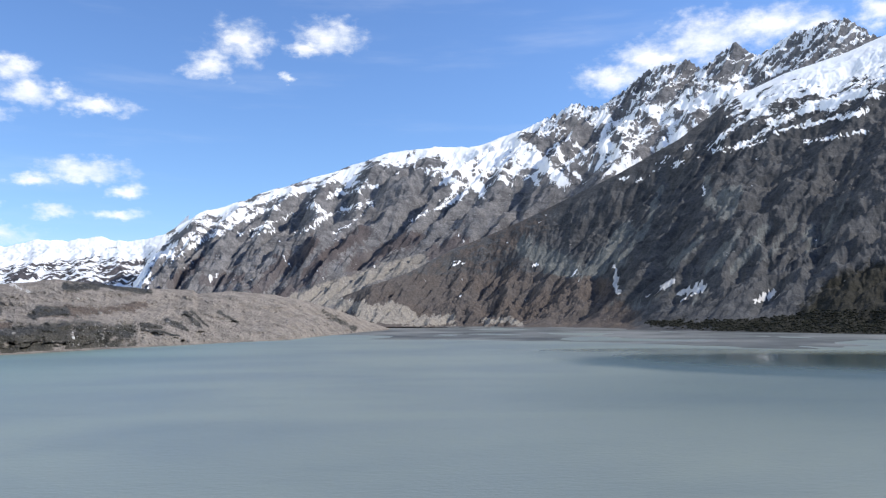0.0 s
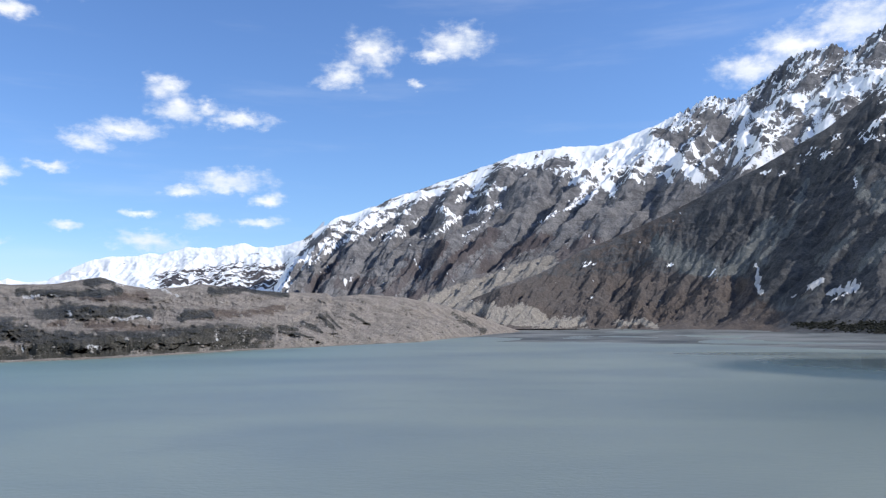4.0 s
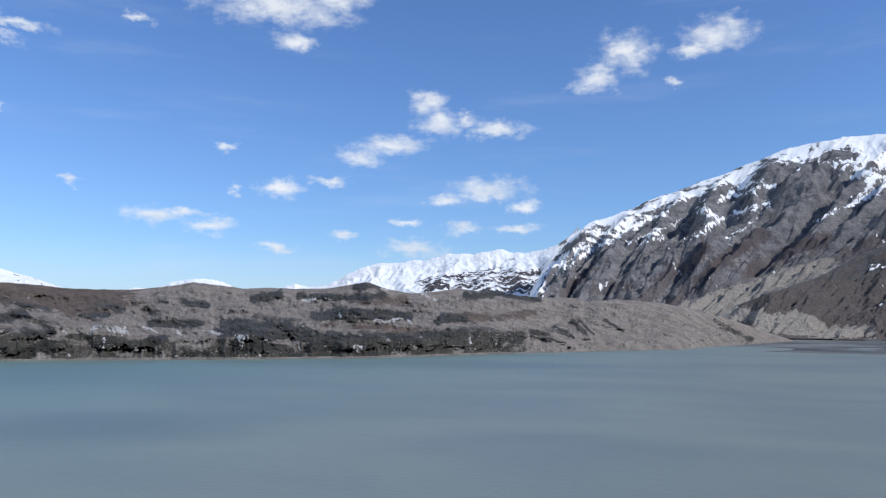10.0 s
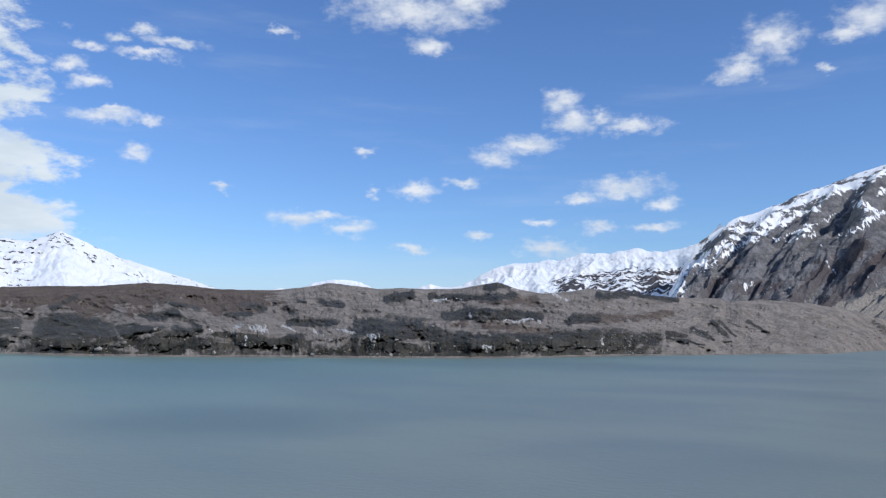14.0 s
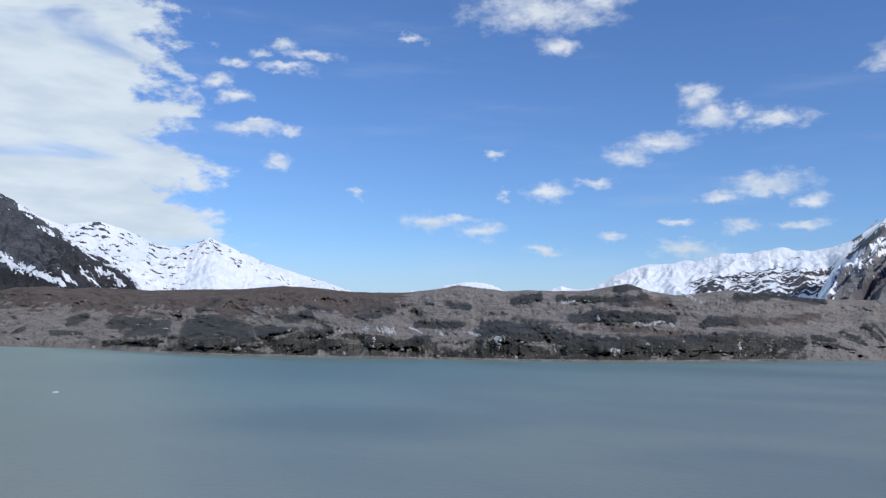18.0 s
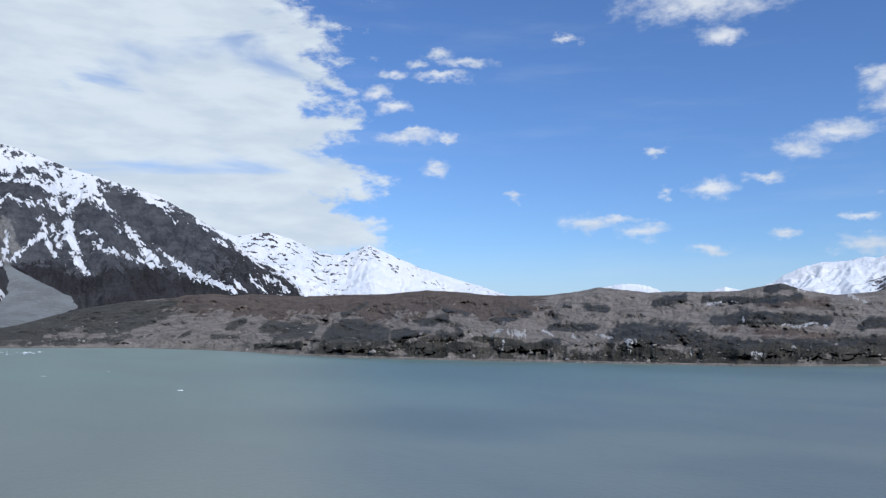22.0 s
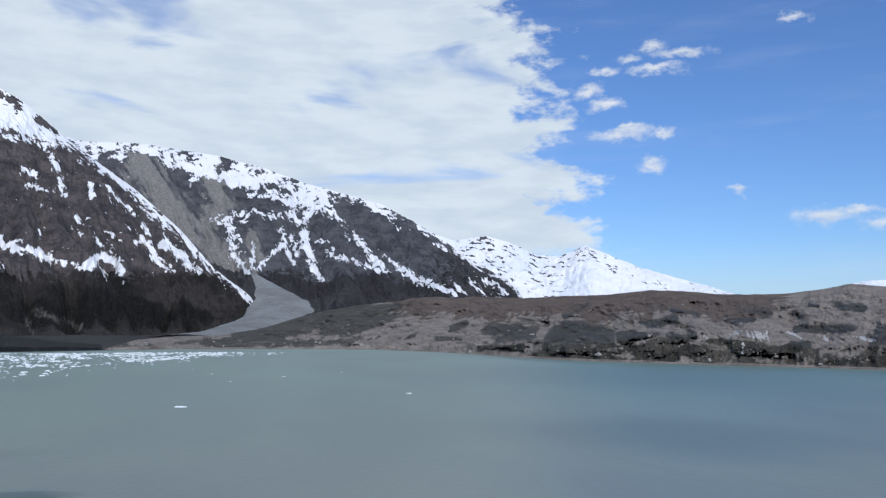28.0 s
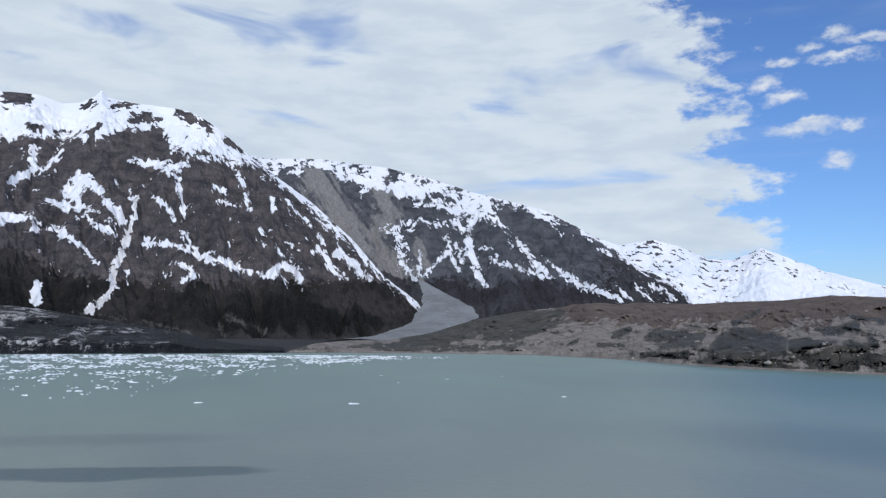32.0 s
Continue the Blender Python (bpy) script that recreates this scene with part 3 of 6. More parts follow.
def cells(g, keep, layers, mat, name):
    """The cells of a grid that are kept, as a mesh with the grid's layers."""
    nv, nu = g["xyz"].shape[:2]
    if "normal" not in g:
        halves = (g["xyz"][:g["seam"]], g["xyz"][g["seam"]:])
        nrm = np.concatenate([np.cross(np.gradient(q, axis=1), np.gradient(q, axis=0)) for q in halves])
        g["over"] = nrm[..., 2].mean() > 0
        nrm *= np.where(nrm[..., 2:] < 0, -1, 1) / (np.linalg.norm(nrm, axis=-1, keepdims=True) + 1e-12)
        g["normal"] = nrm.reshape(-1, 3)
    idx = np.arange(nv * nu).reshape(nv, nu)
    quads = np.stack([idx[:-1, :-1], idx[1:, :-1], idx[1:, 1:], idx[:-1, 1:]], -1)[keep]
    if g["over"]:
        quads = quads[:, ::-1]
    used, inverse = np.unique(quads, return_inverse=True)
    me = bpy.data.meshes.new(name)
    n = len(quads)
    me.vertices.add(len(used))
    me.vertices.foreach_set("co", g["xyz"].reshape(-1, 3)[used].reshape(-1).astype(np.float32))
    me.loops.add(4 * n)
    me.loops.foreach_set("vertex_index", inverse.reshape(-1).astype(np.int32))
    me.polygons.add(n)
    me.polygons.foreach_set("loop_start", np.arange(0, 4 * n, 4, dtype=np.int32))
    me.polygons.foreach_set("use_smooth", np.full(n, True))
    for key, value in layers.items():
        me.attributes.new(key, "FLOAT", "POINT").data.foreach_set("value", value.reshape(-1)[used].astype(np.float32))
    me.update(calc_edges=True)
    me.normals_split_custom_set_from_vertices(g["normal"][used].tolist())
    me.materials.append(mat)
    return me


def put_mountain(label, g, layers, mat):
    root = tagged(new("mountain"), label, "mountain", "peaks round the bay")
    layers.setdefault("pale", np.zeros(g["A"].shape))
    high = g["f"][:-1, :-1] < 0.13
    part("slope", cells(g, ~high, layers, mat, "slope"), root)
    part("crest", cells(g, high, layers, mat, "crest"), root)
    return root


# ---- the dark near slope in the north-east, its face turned from the sun, shadow painted at its lower right ----
g = mountain(((7.4, 1.37, 2300), (5.0, 2.28, 2300), (2.6, 3.07, 2400), (-0.7, 4.78, 2600), (-4.8, 6.34, 2700), (-8.8, 8.13, 2750), (-12.8, 9.96, 2800), (-16.7, 11.94, 2900), (-20.5, 14.48, 3100), (-23.8, 15.64, 3200), (-26.9, 16.29, 3300), (-29.8, 17.14, 3400), (-32.3, 17.41, 3450), (-39.2, 17.19, 3500)), ((7.4, 9.8, 2000, 7), (2.6, 5.8, 2000, 5), (-0.7, 2.2, 2000, 4), (-8.8, -2.6, 1990, 1), (-16.7, -8.6, 1850, 0), (-20.5, -13.3, 1500, -0), (-29.8, -24.1, 1220, -1), (-39.2, -35.5, 1050, 0)), 860, 250, 11,
             spur=(420, 45), knob=(130, 20), steep=((-40, 1.2), (-22, 1.3), (-12, 1.7), (-4, 2.0), (6, 1.5)), back=420, jag=4, cut=4, valley=16)
p, X, Y = g["p"], g["X"], g["Y"]
wild = 0.6 * p.fbm(X / 90, Y / 150, 5, 0.6) + 0.5 * g["patchy"] + 0.6 * p.fbm((X + 0.6 * Y) / 110, (Y - 0.3 * X) / 22, 5, 0.6)
edge = np.interp(g["A"], *zip(*sorted(((-16.33, 11.43), (-20.44, 12.14), (-21.51, 11.86), (-24.00, 12.54), (-26.35, 12.03), (-27.36, 12.53), (-29.55, 12.60), (-36.30, 12.12)))))
sn = 0.42 + 0.36 * (g["E"] - edge) + 1.2 * wild + 0.3 * (g["flow"] - 0.4)
east_snow = (
    (((-28.29, 11.48), (-26.39, 11.25), (-24.77, 11.18)), 0.12, 0.1), (((-28.35, 12.68), (-27.09, 12.5), (-25.15, 12.28), (-23.14, 11.97)), 0.2, 0.12),
    (((-25.21, 13.37), (-23.17, 12.54), (-21.77, 11.74), (-20.34, 10.99)), 0.25, 0.1), (((-26.82, 13.3), (-24.2, 13.03), (-22.5, 12.62)), 0.25, 0.15),
    (((-28.41, 13.87), (-26.52, 13.69), (-24.88, 13.41)), 0.3, 0.25), (((-22.44, 11.42), (-20.7, 11.03)), 0.1, 0.1),
    (((-17.57, 11.49), (-17.12, 11.29)), 0.08, 0.08), (((-16.18, 10.83), (-15.23, 10.32)), 0.1, 0.08),
)
sn = np.maximum(np.where(g["A"] > -14.5, -0.4, sn - 0.42), 0.75 * strokes(g, east_snow, 1.3) + 0.6 * wild)
sn = np.maximum(sn, 0.05 + 0.8 * wild + 0.8 * strokes(g, (
    (((-18.57, 11.16), (-20.46, 12.51), (-21.94, 13.49)), 0.12, 0.3), (((-12.62, 9.46), (-13.20, 9.58)), 0.1, 0.1), (((-14.76, 9.86), (-15.34, 10.02)), 0.1, 0.1),
    (((-16.29, 10.16), (-17.06, 10.50)), 0.1, 0.1), (((-13.78, 9.24), (-14.17, 9.46)), 0.1, 0.1), (((-18.94, 11.01), (-20.41, 11.28)), 0.1, 0.1),
    (((-6.33, 3.49), (-6.73, 3.57)), 0.1, 0.1), (((-0.68, 3.73), (-1.29, 3.97)), 0.1, 0.1), (((-9.11, 2.81), (-9.59, 3.08)), 0.1, 0.1), (((-18.31, 8.88), (-18.32, 8.11)), 0.06, 0.06))))
east_scree = (
    (((-13.21, 6.17), (-11.63, 4.26), (-10.21, 1.93), (-11.14, 0.73)), 0.2, 0.6), (((-6.17, 4.79), (-8.5, 3.35), (-10.03, 2.33)), 0.5, 0.6),
    (((-12.44, 5.8), (-10.83, 3.1)), 0.12, 0.16), (((-13.58, 5.96), (-12.0, 3.86)), 0.12, 0.16),
    (((-14.53, 6.31), (-12.37, 3.45)), 0.12, 0.16), (((-15.55, 8.77), (-14.54, 6.5)), 0.1, 0.12),
    (((-18.5, 9.34), (-18.64, 7.63)), 0.1, 0.12), (((-20.24, 8.47), (-19.28, 6.65)), 0.1, 0.14),
    (((-20.76, 8.43), (-19.81, 6.62)), 0.1, 0.14), (((-19.71, 8.5), (-18.96, 7.42)), 0.1, 0.14),
    (((-19.56, 4.75), (-18.25, 2.91)), 0.1, 0.16), (((-20.46, 5.46), (-18.96, 3.07)), 0.1, 0.14),
    (((-22.19, 5.74), (-20.0, 2.85)), 0.1, 0.16), (((-17.98, 5.2), (-16.1, 3.35)), 0.1, 0.14),
)
east_scree_b = (
    (((-24.2, 5.99), (-22.1, 3.9), (-20.66, 2.09)), 0.14, 0.2), (((-25.16, 5.75), (-23.44, 3.84), (-21.32, 1.33)), 0.2, 0.3),
    (((-26.55, 7.97), (-26.63, 6.54), (-25.44, 4.83), (-23.37, 2.38)), 0.14, 0.4), (((-16.05, 2.01), (-14.16, 0.69), (-12.26, -0.06)), 0.25, 0.5),
    (((-18.19, 1.58), (-17.09, 0.65), (-14.87, -0.09)), 0.35, 0.5), (((-22.36, 2.04), (-22.64, 0.94), (-23.6, 0.19)), 0.5, 0.5),
    (((-18.92, 2.13), (-19.56, 0.62), (-18.84, 0.06)), 0.4, 0.5),
)
lean = g["A"] + 0.4 * g["E"]
streak = p.fbm(lean * 3.2, g["E"] * 0.3, 4, 0.6)
scree = 0.06 + 0.85 * strokes(g, east_scree, 1.9) + 0.42 * strokes(g, east_scree_b, 1.3) + 0.6 * streak + 0.12 * step(g["E"], 3.5, 5.0) * step(-g["A"], 12, 16) + 0.25 * step(g["flow"], 0.5, 0.8) * step(g["f"], 0.3, 0.5)
scree = scree + 0.12 * step(5.4 - g["E"], 0, 1.5) * step(-g["A"], 5, 9) - 0.25 * step(-g["A"], 13, 18) * step(4.0 - g["E"], 0, 1.5) - 0.9 * step(-g["A"], 22.0, 25.0) * step(4.6 - g["E"], 0, 1.8) + 0.3 * wild - 0.6 * step(0.5 - g["E"], 0, 0.7)
shelf = step(3.2 - g["E"], 0, 1.0) * step(g["A"], -14, -10)
scree = scree - 0.9 * shelf
veg = 1.1 * shelf + 0.25 * step(g["E"], 6.5, 10.5) + 0.5 * step(g["A"], -11, -5) + 0.8 * step(1.1 - g["E"], 0, 0.8) * step(g["A"], -17, -11) + 0.5 * wild
dark_foot = (
    (((-28.98, 1.85), (-26.75, 0.86), (-24.88, -0.11)), 0.9, 0.7), (((-28.85, -0.73), (-24.54, -0.61), (-21.22, -0.77)), 0.6, 0.35),
    (((-21.22, -0.77), (-17.75, -0.75), (-14.49, -0.54)), 0.3, 0.15),
)
# scrub at the foot, carried up the right edge as painted shadow
scrub_shade = strokes(g, dark_foot, 1.35) + 0.6 * step(-g["A"], 22.0, 27.5) * step(4.6 - g["E"], 0, 3.6) + step(-0.2 - g["E"], 0, 0.5) * step(-g["A"], 18, 24) + 0.5 * wild
flute = 0.35 * p.ridged(X / 16, Y / 200, 3) - 0.2
bluff = strokes(g, ((((7.39, 0.89), (5.40, 0.67), (3.39, 0.05)), 0.55, 0.5), (((5.80, 0.07), (1.78, -0.36), (-0.64, -0.19)), 0.4, 0.4), (((-3.05, -0.41), (-4.66, -0.26), (-5.66, -0.59)), 0.25, 0.2), (((3.79, 0.86), (1.98, 0.04)), 0.4, 0.3)))
east = put_mountain("dark rocky mountainside with scree chutes and a snowy upper ridge", g, dict(snow=sn, scree=scree, veg=veg, pale=bluff + flute * (bluff > 0.1), scrub_shade=scrub_shade), rock_east)
for line, w0, w1 in ((((-12.18, 3.46), (-12.19, 2.27), (-12.36, 1.40)), 0.10, 0.22), (((-16.04, 2.32), (-15.07, 1.63), (-14.11, 1.06)), 0.2, 0.08), (((-17.87, 1.85), (-17.20, 1.48), (-16.56, 1.18)), 0.35, 0.2), (((-22.49, 1.38), (-21.96, 1.09), (-21.42, 0.80)), 0.3, 0.2)):
    m = stroke(g, line, 1.4 * w0, 1.4 * w1) + 0.5 * g["patchy"] > 0.45
    part("snow_patch", draped(g, m, 1.2, old_snow, "snow_patch"), east, "old grey snow lying in a gully")

# ---- dark scrub along the foot of that slope ----
thin = p.fbm(X / 60, Y / 60, 4, 0.6) + 0.12 * (-9.0 - g["A"]) - 0.55 * np.maximum(g["E"] + 1.0, 0)
scrub_spots = np.argwhere((thin > 0.0) & (scrub_shade > 0.45) & (g["A"] < -8) & (g["E"] < 0.2) & (g["z"] > 1.0))
scrub_grid = g

# ---- the long mountain with the jagged snowy peaks ----
g = mountain(((21.3, 2.54, 3600), (20.7, 3.61, 3650), (19.5, 5.72, 3700), (17.1, 7.33, 3750), (14.1, 8.19, 3800), (13.3, 8.60, 3800), (10.6, 9.45, 3850), (6.6, 10.71, 3900), (3.7, 11.73, 3900), (0.5, 12.13, 3950), (-2.0, 12.02, 3950), (-4.9, 12.83, 4000), (-8.4, 14.28, 4050), (-9.6, 14.88, 4050), (-11.4, 14.52, 4050), (-13.4, 15.73, 4100), (-15.0, 16.93, 4100), (-16.7, 17.07, 4100), (-17.5, 17.33, 4100), (-18.4, 16.61, 4150), (-20.7, 18.01, 4150), (-22.1, 16.94, 4200), (-24.3, 18.07, 4200), (-26.3, 18.46, 4200), (-27.5, 18.61, 4200), (-28.6, 17.75, 4200), (-29.3, 17.12, 4200), (-35.1, 14.93, 4200)), ((21.3, 22.7, 2700, 18), (14.1, 21.3, 2650, 17), (3.7, 15.1, 2600, 14), (-9.0, 7.4, 2550, 11), (-27.5, -11.8, 2500, 4), (-35.1, -26.7, 2400, -8)), 940, 270, 23,
             spur=(300, 80), knob=(110, 15), rib=(46, 7), steep=1.1, jag=14, back=420, cut=6, valley=30, crag=(-5.5, -8.5, 26))
p, X, Y = g["p"], g["X"], g["Y"]
banded = step(g["A"], 1.0, 6.0)
ledges = p.fbm(X / 170 + Y / 300, (Y - 0.25 * X) / 26, 5, 0.62)
wild = 0.5 * p.fbm(X / 100, Y / 130, 5, 0.6) + 0.3 * g["patchy"] + (1 - banded) * 0.5 * p.fbm(X / 30 + 0.4 * g["big"], Y / 75, 5, 0.62) + banded * 0.75 * ledges
reach = np.interp(g["A"], *zip(*sorted(((40, 2.2), (18, 2.2), (14, 1.6), (9, 1.9), (4, 1.9), (2, 2.6), (-1, 3.2), (-4, 3.6), (-8, 4.2), (-12, 5.0), (-40, 5.0)))))
white_top = np.interp(g["A"], (-40, -5, 1, 4, 8, 13, 17, 21), (0.6, 0.6, 0.62, 0.42, 0.30, 0.28, 0.40, 0.55))
sn = 0.46 + white_top * (1 - g["below"] / reach) + 1.25 * wild + 0.5 * (g["flow"] - 0.3) - 0.5 * step(0.5 - g["up"], 0.0, 0.2)
crags = step(p.ridged(X / 130, Y / 170 + 4, 4), 0.62, 0.86) * step(-6.2 - g["A"], 0, 2.0) * (1 - step(g["below"], 2.6, 3.6))
sn = sn - 0.62 * step(0.66 - g["up"], 0.0, 0.2) * step(-5.5 - g["A"], 0, 2.0) * (1 - step(g["below"], 2.8, 4.0))
sn = sn - 0.5 * crags - 0.5 * step(g["below"] / reach, 0.75, 1.3)
peak_snow = (
    (((-10.57, 14.17), (-11.94, 13.51), (-13.30, 13.05)), 0.4, 0.5), (((-11.31, 12.19), (-13.24, 10.72), (-12.83, 10.15)), 0.5, 0.8), (((-14.90, 14.29), (-16.75, 12.43), (-15.56, 11.17)), 0.4, 0.6),
    (((-16.43, 14.17), (-19.08, 14.69), (-20.55, 14.92)), 0.4, 0.6), (((-1.99, 11.10), (-1.15, 9.31), (0.09, 8.11)), 0.35, 0.2), (((-5.07, 12.23), (-6.87, 10.79), (-8.86, 9.53)), 0.5, 0.4))
long_snow = (
    (((21.09, 5.16), (19.06, 6.06), (17.43, 7.11), (14.54, 7.91)), 0.5, 0.5), (((20.68, 3.55), (19.47, 4.36), (17.84, 4.93), (16.2, 5.82)), 0.12, 0.12),
    (((16.2, 5.9), (14.55, 6.62), (12.85, 7.58)), 0.14, 0.16), (((19.79, 4.68), (17.84, 5.74), (16.2, 6.63)), 0.2, 0.2),
    (((16.12, 7.19), (14.54, 7.19), (14.04, 6.78)), 0.35, 0.3), (((13.1, 8.31), (11.58, 8.77), (9.9, 9.15), (7.81, 9.74)), 0.3, 0.3),
    (((7.81, 9.74), (6.0, 10.64), (4.01, 11.04)), 0.25, 0.3), (((14.55, 5.81), (12.44, 6.6), (10.34, 7.38)), 0.1, 0.1),
    (((13.71, 5.72), (11.94, 6.27)), 0.06, 0.06), (((9.99, 8.26), (8.91, 7.76), (8.34, 7.27)), 0.2, 0.15),
    (((8.15, 8.71), (7.18, 8.92), (6.53, 9.54)), 0.22, 0.2),
)
long_snow_b = (
    (((9.09, 6.8), (7.84, 7.34), (6.24, 7.86), (4.98, 8.22)), 0.1, 0.12), (((5.91, 9.05), (4.72, 9.33)), 0.2, 0.15),
    (((6.06, 9.53), (5.57, 10.15)), 0.08, 0.08), (((10.44, 5.93), (9.01, 6.52)), 0.06, 0.06),
    (((7.54, 6.05), (6.34, 6.83), (5.7, 7.29)), 0.06, 0.06), (((16.41, 2.74), (16.04, 2.98)), 0.08, 0.06),
    (((3.81, 11.18), (2.24, 11.66), (0.32, 11.86), (-1.76, 11.5)), 0.3, 0.35), (((-1.76, 11.43), (-3.44, 11.47), (-5.28, 11.71)), 0.35, 0.4),
    (((-0.44, 11.51), (-2.39, 11.0), (-4.97, 11.06)), 0.4, 0.45), (((-4.97, 11.13), (-6.52, 11.31), (-8.12, 10.07)), 0.45, 0.4),
    (((-1.63, 10.9), (-2.12, 9.72), (-2.83, 8.76)), 0.3, 0.3), (((-0.92, 9.86), (0.08, 9.44)), 0.2, 0.18),
)
long_snow_c = (
    (((-2.11, 9.33), (-1.1, 8.38), (0.05, 7.88)), 0.16, 0.14), (((0.05, 7.88), (1.2, 7.46), (2.28, 6.95)), 0.12, 0.1),
    (((-4.06, 10.06), (-4.91, 9.47)), 0.2, 0.15), (((-5.29, 9.98), (-5.04, 9.16)), 0.1, 0.08),
    (((-6.57, 9.89), (-6.97, 9.34)), 0.15, 0.12), (((-6.44, 12.06), (-7.12, 11.19), (-7.79, 10.39), (-8.81, 9.94)), 0.25, 0.3),
    (((-8.41, 11.89), (-8.84, 10.75), (-10.14, 9.47)), 0.15, 0.12), (((-9.45, 12.16), (-10.56, 11.25)), 0.12, 0.1),
    (((-9.9, 13.05), (-10.63, 12.76)), 0.12, 0.12), (((-11.16, 12.77), (-12.24, 11.87), (-13.47, 10.67), (-14.2, 10.03)), 0.25, 0.3),
    (((-11.62, 14.07), (-12.63, 13.24), (-13.93, 13.5)), 0.3, 0.3), (((-1.21, 5.74), (-1.57, 5.34)), 0.06, 0.06),
)
long_snow_d = (
    (((4.63, 9.64), (5.43, 9.07)), 0.07, 0.07),
)
long_rock = (
    (((2.29, 9.94), (0.78, 8.89)), 0.8, 0.7), (((1.49, 10.99), (-0.04, 10.99)), 0.3, 0.3),
    (((-5.97, 12.7), (-7.52, 12.34)), 0.3, 0.3), (((-9.58, 13.59), (-10.94, 12.29)), 0.4, 0.4),
    (((11.17, 7.96), (9.69, 8.5)), 0.35, 0.3), (((7.81, 9.26), (8.85, 8.88)), 0.3, 0.3),
    (((4.62, 10.43), (3.46, 9.6)), 0.5, 0.5), (((17.43, 6.38), (18.65, 5.41)), 0.25, 0.2),
)
sn = np.maximum(sn, 0.05 + 1.1 * wild + 0.66 * strokes(g, long_snow + long_snow_b + long_snow_c + long_snow_d + peak_snow, 1.5)) - 0.8 * strokes(g, long_rock)
slant = p.fbm(X / 60 + 0.3 * wild, Y / 420, 4)
bank = strokes(g, ((((10.55, 1.31), (8.98, 1.70), (7.39, 2.29), (5.39, 2.88), (3.38, 3.48), (1.55, 3.99)), 0.5, 0.6), (((8.98, 1.10), (5.80, 1.68)), 0.6, 0.6)))
scree = 0.42 + 0.8 * slant + 0.35 * (g["flow"] - 0.5) - 0.35 * step(g["f"], 0.0, 0.3)
long_scrub = (
    (((13.32, 1.68), (11.63, 3.28), (9.11, 5.35)), 0.55, 0.5), (((11.23, 1.5), (8.3, 4.05), (5.8, 6.09)), 0.5, 0.5),
    (((6.72, 3.07), (4.34, 4.63), (2.0, 5.68)), 0.5, 0.5), (((1.66, 4.02), (-1.59, 5.49)), 0.4, 0.35),
    (((16.82, 2.5), (14.57, 2.73)), 0.45, 0.35), (((19.06, 2.18), (17.02, 4.2)), 0.3, 0.25),
)
veg = -0.6 * bank + 0.02 + 0.8 * strokes(g, long_scrub) + 0.4 * step(g["f"], 0.38, 0.62) * step(slant, 0.22, -0.12) + 0.4 * wild
put_mountain("long grey-brown mountain with snowy crest and jagged rock peaks", g, dict(snow=sn, scree=scree, veg=veg, pale=bank + 0.3 * (p.ridged(X / 20, Y / 300, 3) - 0.6) * (bank > 0.1)), rock_centre)

# ---- the far white range ----
g = mountain(((50.2, 2.23, 4400), (46.9, 2.57, 4400), (45.0, 3.19, 4400), (43.0, 2.95, 4400), (41.4, 2.49, 4400), (39.0, 2.60, 4400), (38.1, 2.97, 4400), (37.4, 2.70, 4400), (35.8, 2.83, 4400), (35.6, 2.98, 4400), (33.4, 4.13, 4400), (31.2, 4.48, 4400), (28.9, 4.71, 4400), (27.2, 5.12, 4400), (25.8, 5.16, 4400), (24.9, 5.19, 4400), (23.7, 5.46, 4400), (23.5, 5.42, 4400), (21.8, 5.17, 4400), (19.3, 5.73, 4400), (17.9, 7.11, 4400)), ((50.2, 51.2, 3300, 2), (17.9, 18.8, 3300, 17)), 520, 110, 37, spur=(200, 26), knob=(70, 8), steep=1.0, jag=24, back=300, cut=3, valley=9, rib=(60.0, 3.0))
p, X, Y = g["p"], g["X"], g["Y"]
ribs = p.fbm((Y + X * 0.45) / 34, (X - Y * 0.45) / 150, 5, 0.6)
low = step(g["below"], 0.9, 1.7) * step(31 - g["A"], 0, 3)
sn = 1.0 - 0.95 * step(ribs, -0.12, 0.12) * low - 0.5 * step(ribs, 0.12, 0.35) * step(g["below"], 0.2, 0.5) - 0.12 * low
put_mountain("distant snow-covered mountain range with rock showing through", g, dict(snow=sn, scree=sn * 0, veg=sn * 0), rock_far)

# ---- the white peak ----
g = mountain(((74.0, 6.85, 4300), (72.1, 6.21, 4300), (69.7, 6.53, 4300), (68.1, 6.05, 4300), (66.1, 5.17, 4350), (64.5, 5.04, 4350), (63.3, 5.55, 4350), (62.7, 5.84, 4350), (61.3, 5.25, 4350), (58.8, 4.18, 4350), (56.0, 3.39, 4350), (52.4, 2.25, 4350)), ((74.0, 74.6, 3100, 7), (52.4, 52.4, 3100, 11)), 420, 110, 41, spur=(300, 22), knob=(90, 7), steep=0.95, jag=9, back=350, cut=2, valley=8, fine=1)
p, X, Y = g["p"], g["X"], g["Y"]
ribs = p.fbm(X / 55, (Y - 0.3 * X) / 45, 5, 0.6)
sn = 1.0 - 0.9 * step(ribs, 0.08, 0.3) * step(g["A"], 62.5, 65.5) - 0.9 * step(ribs, 0.22, 0.36) * (1 - step(g["below"], 0.9, 1.6)) - 0.8 * step(0.6 - g["up"], 0, 0.2) - 0.9 * step(ribs + 0.3 * g["patchy"], -0.05, 0.1) * strokes(g, ((((63.31, 5.30), (62.66, 5.56), (62.01, 5.08)), 0.35, 0.3), (((61.06, 4.36), (60.65, 3.96)), 0.25, 0.2), (((69.94, 6.36), (69.15, 6.39)), 0.35, 0.3)))
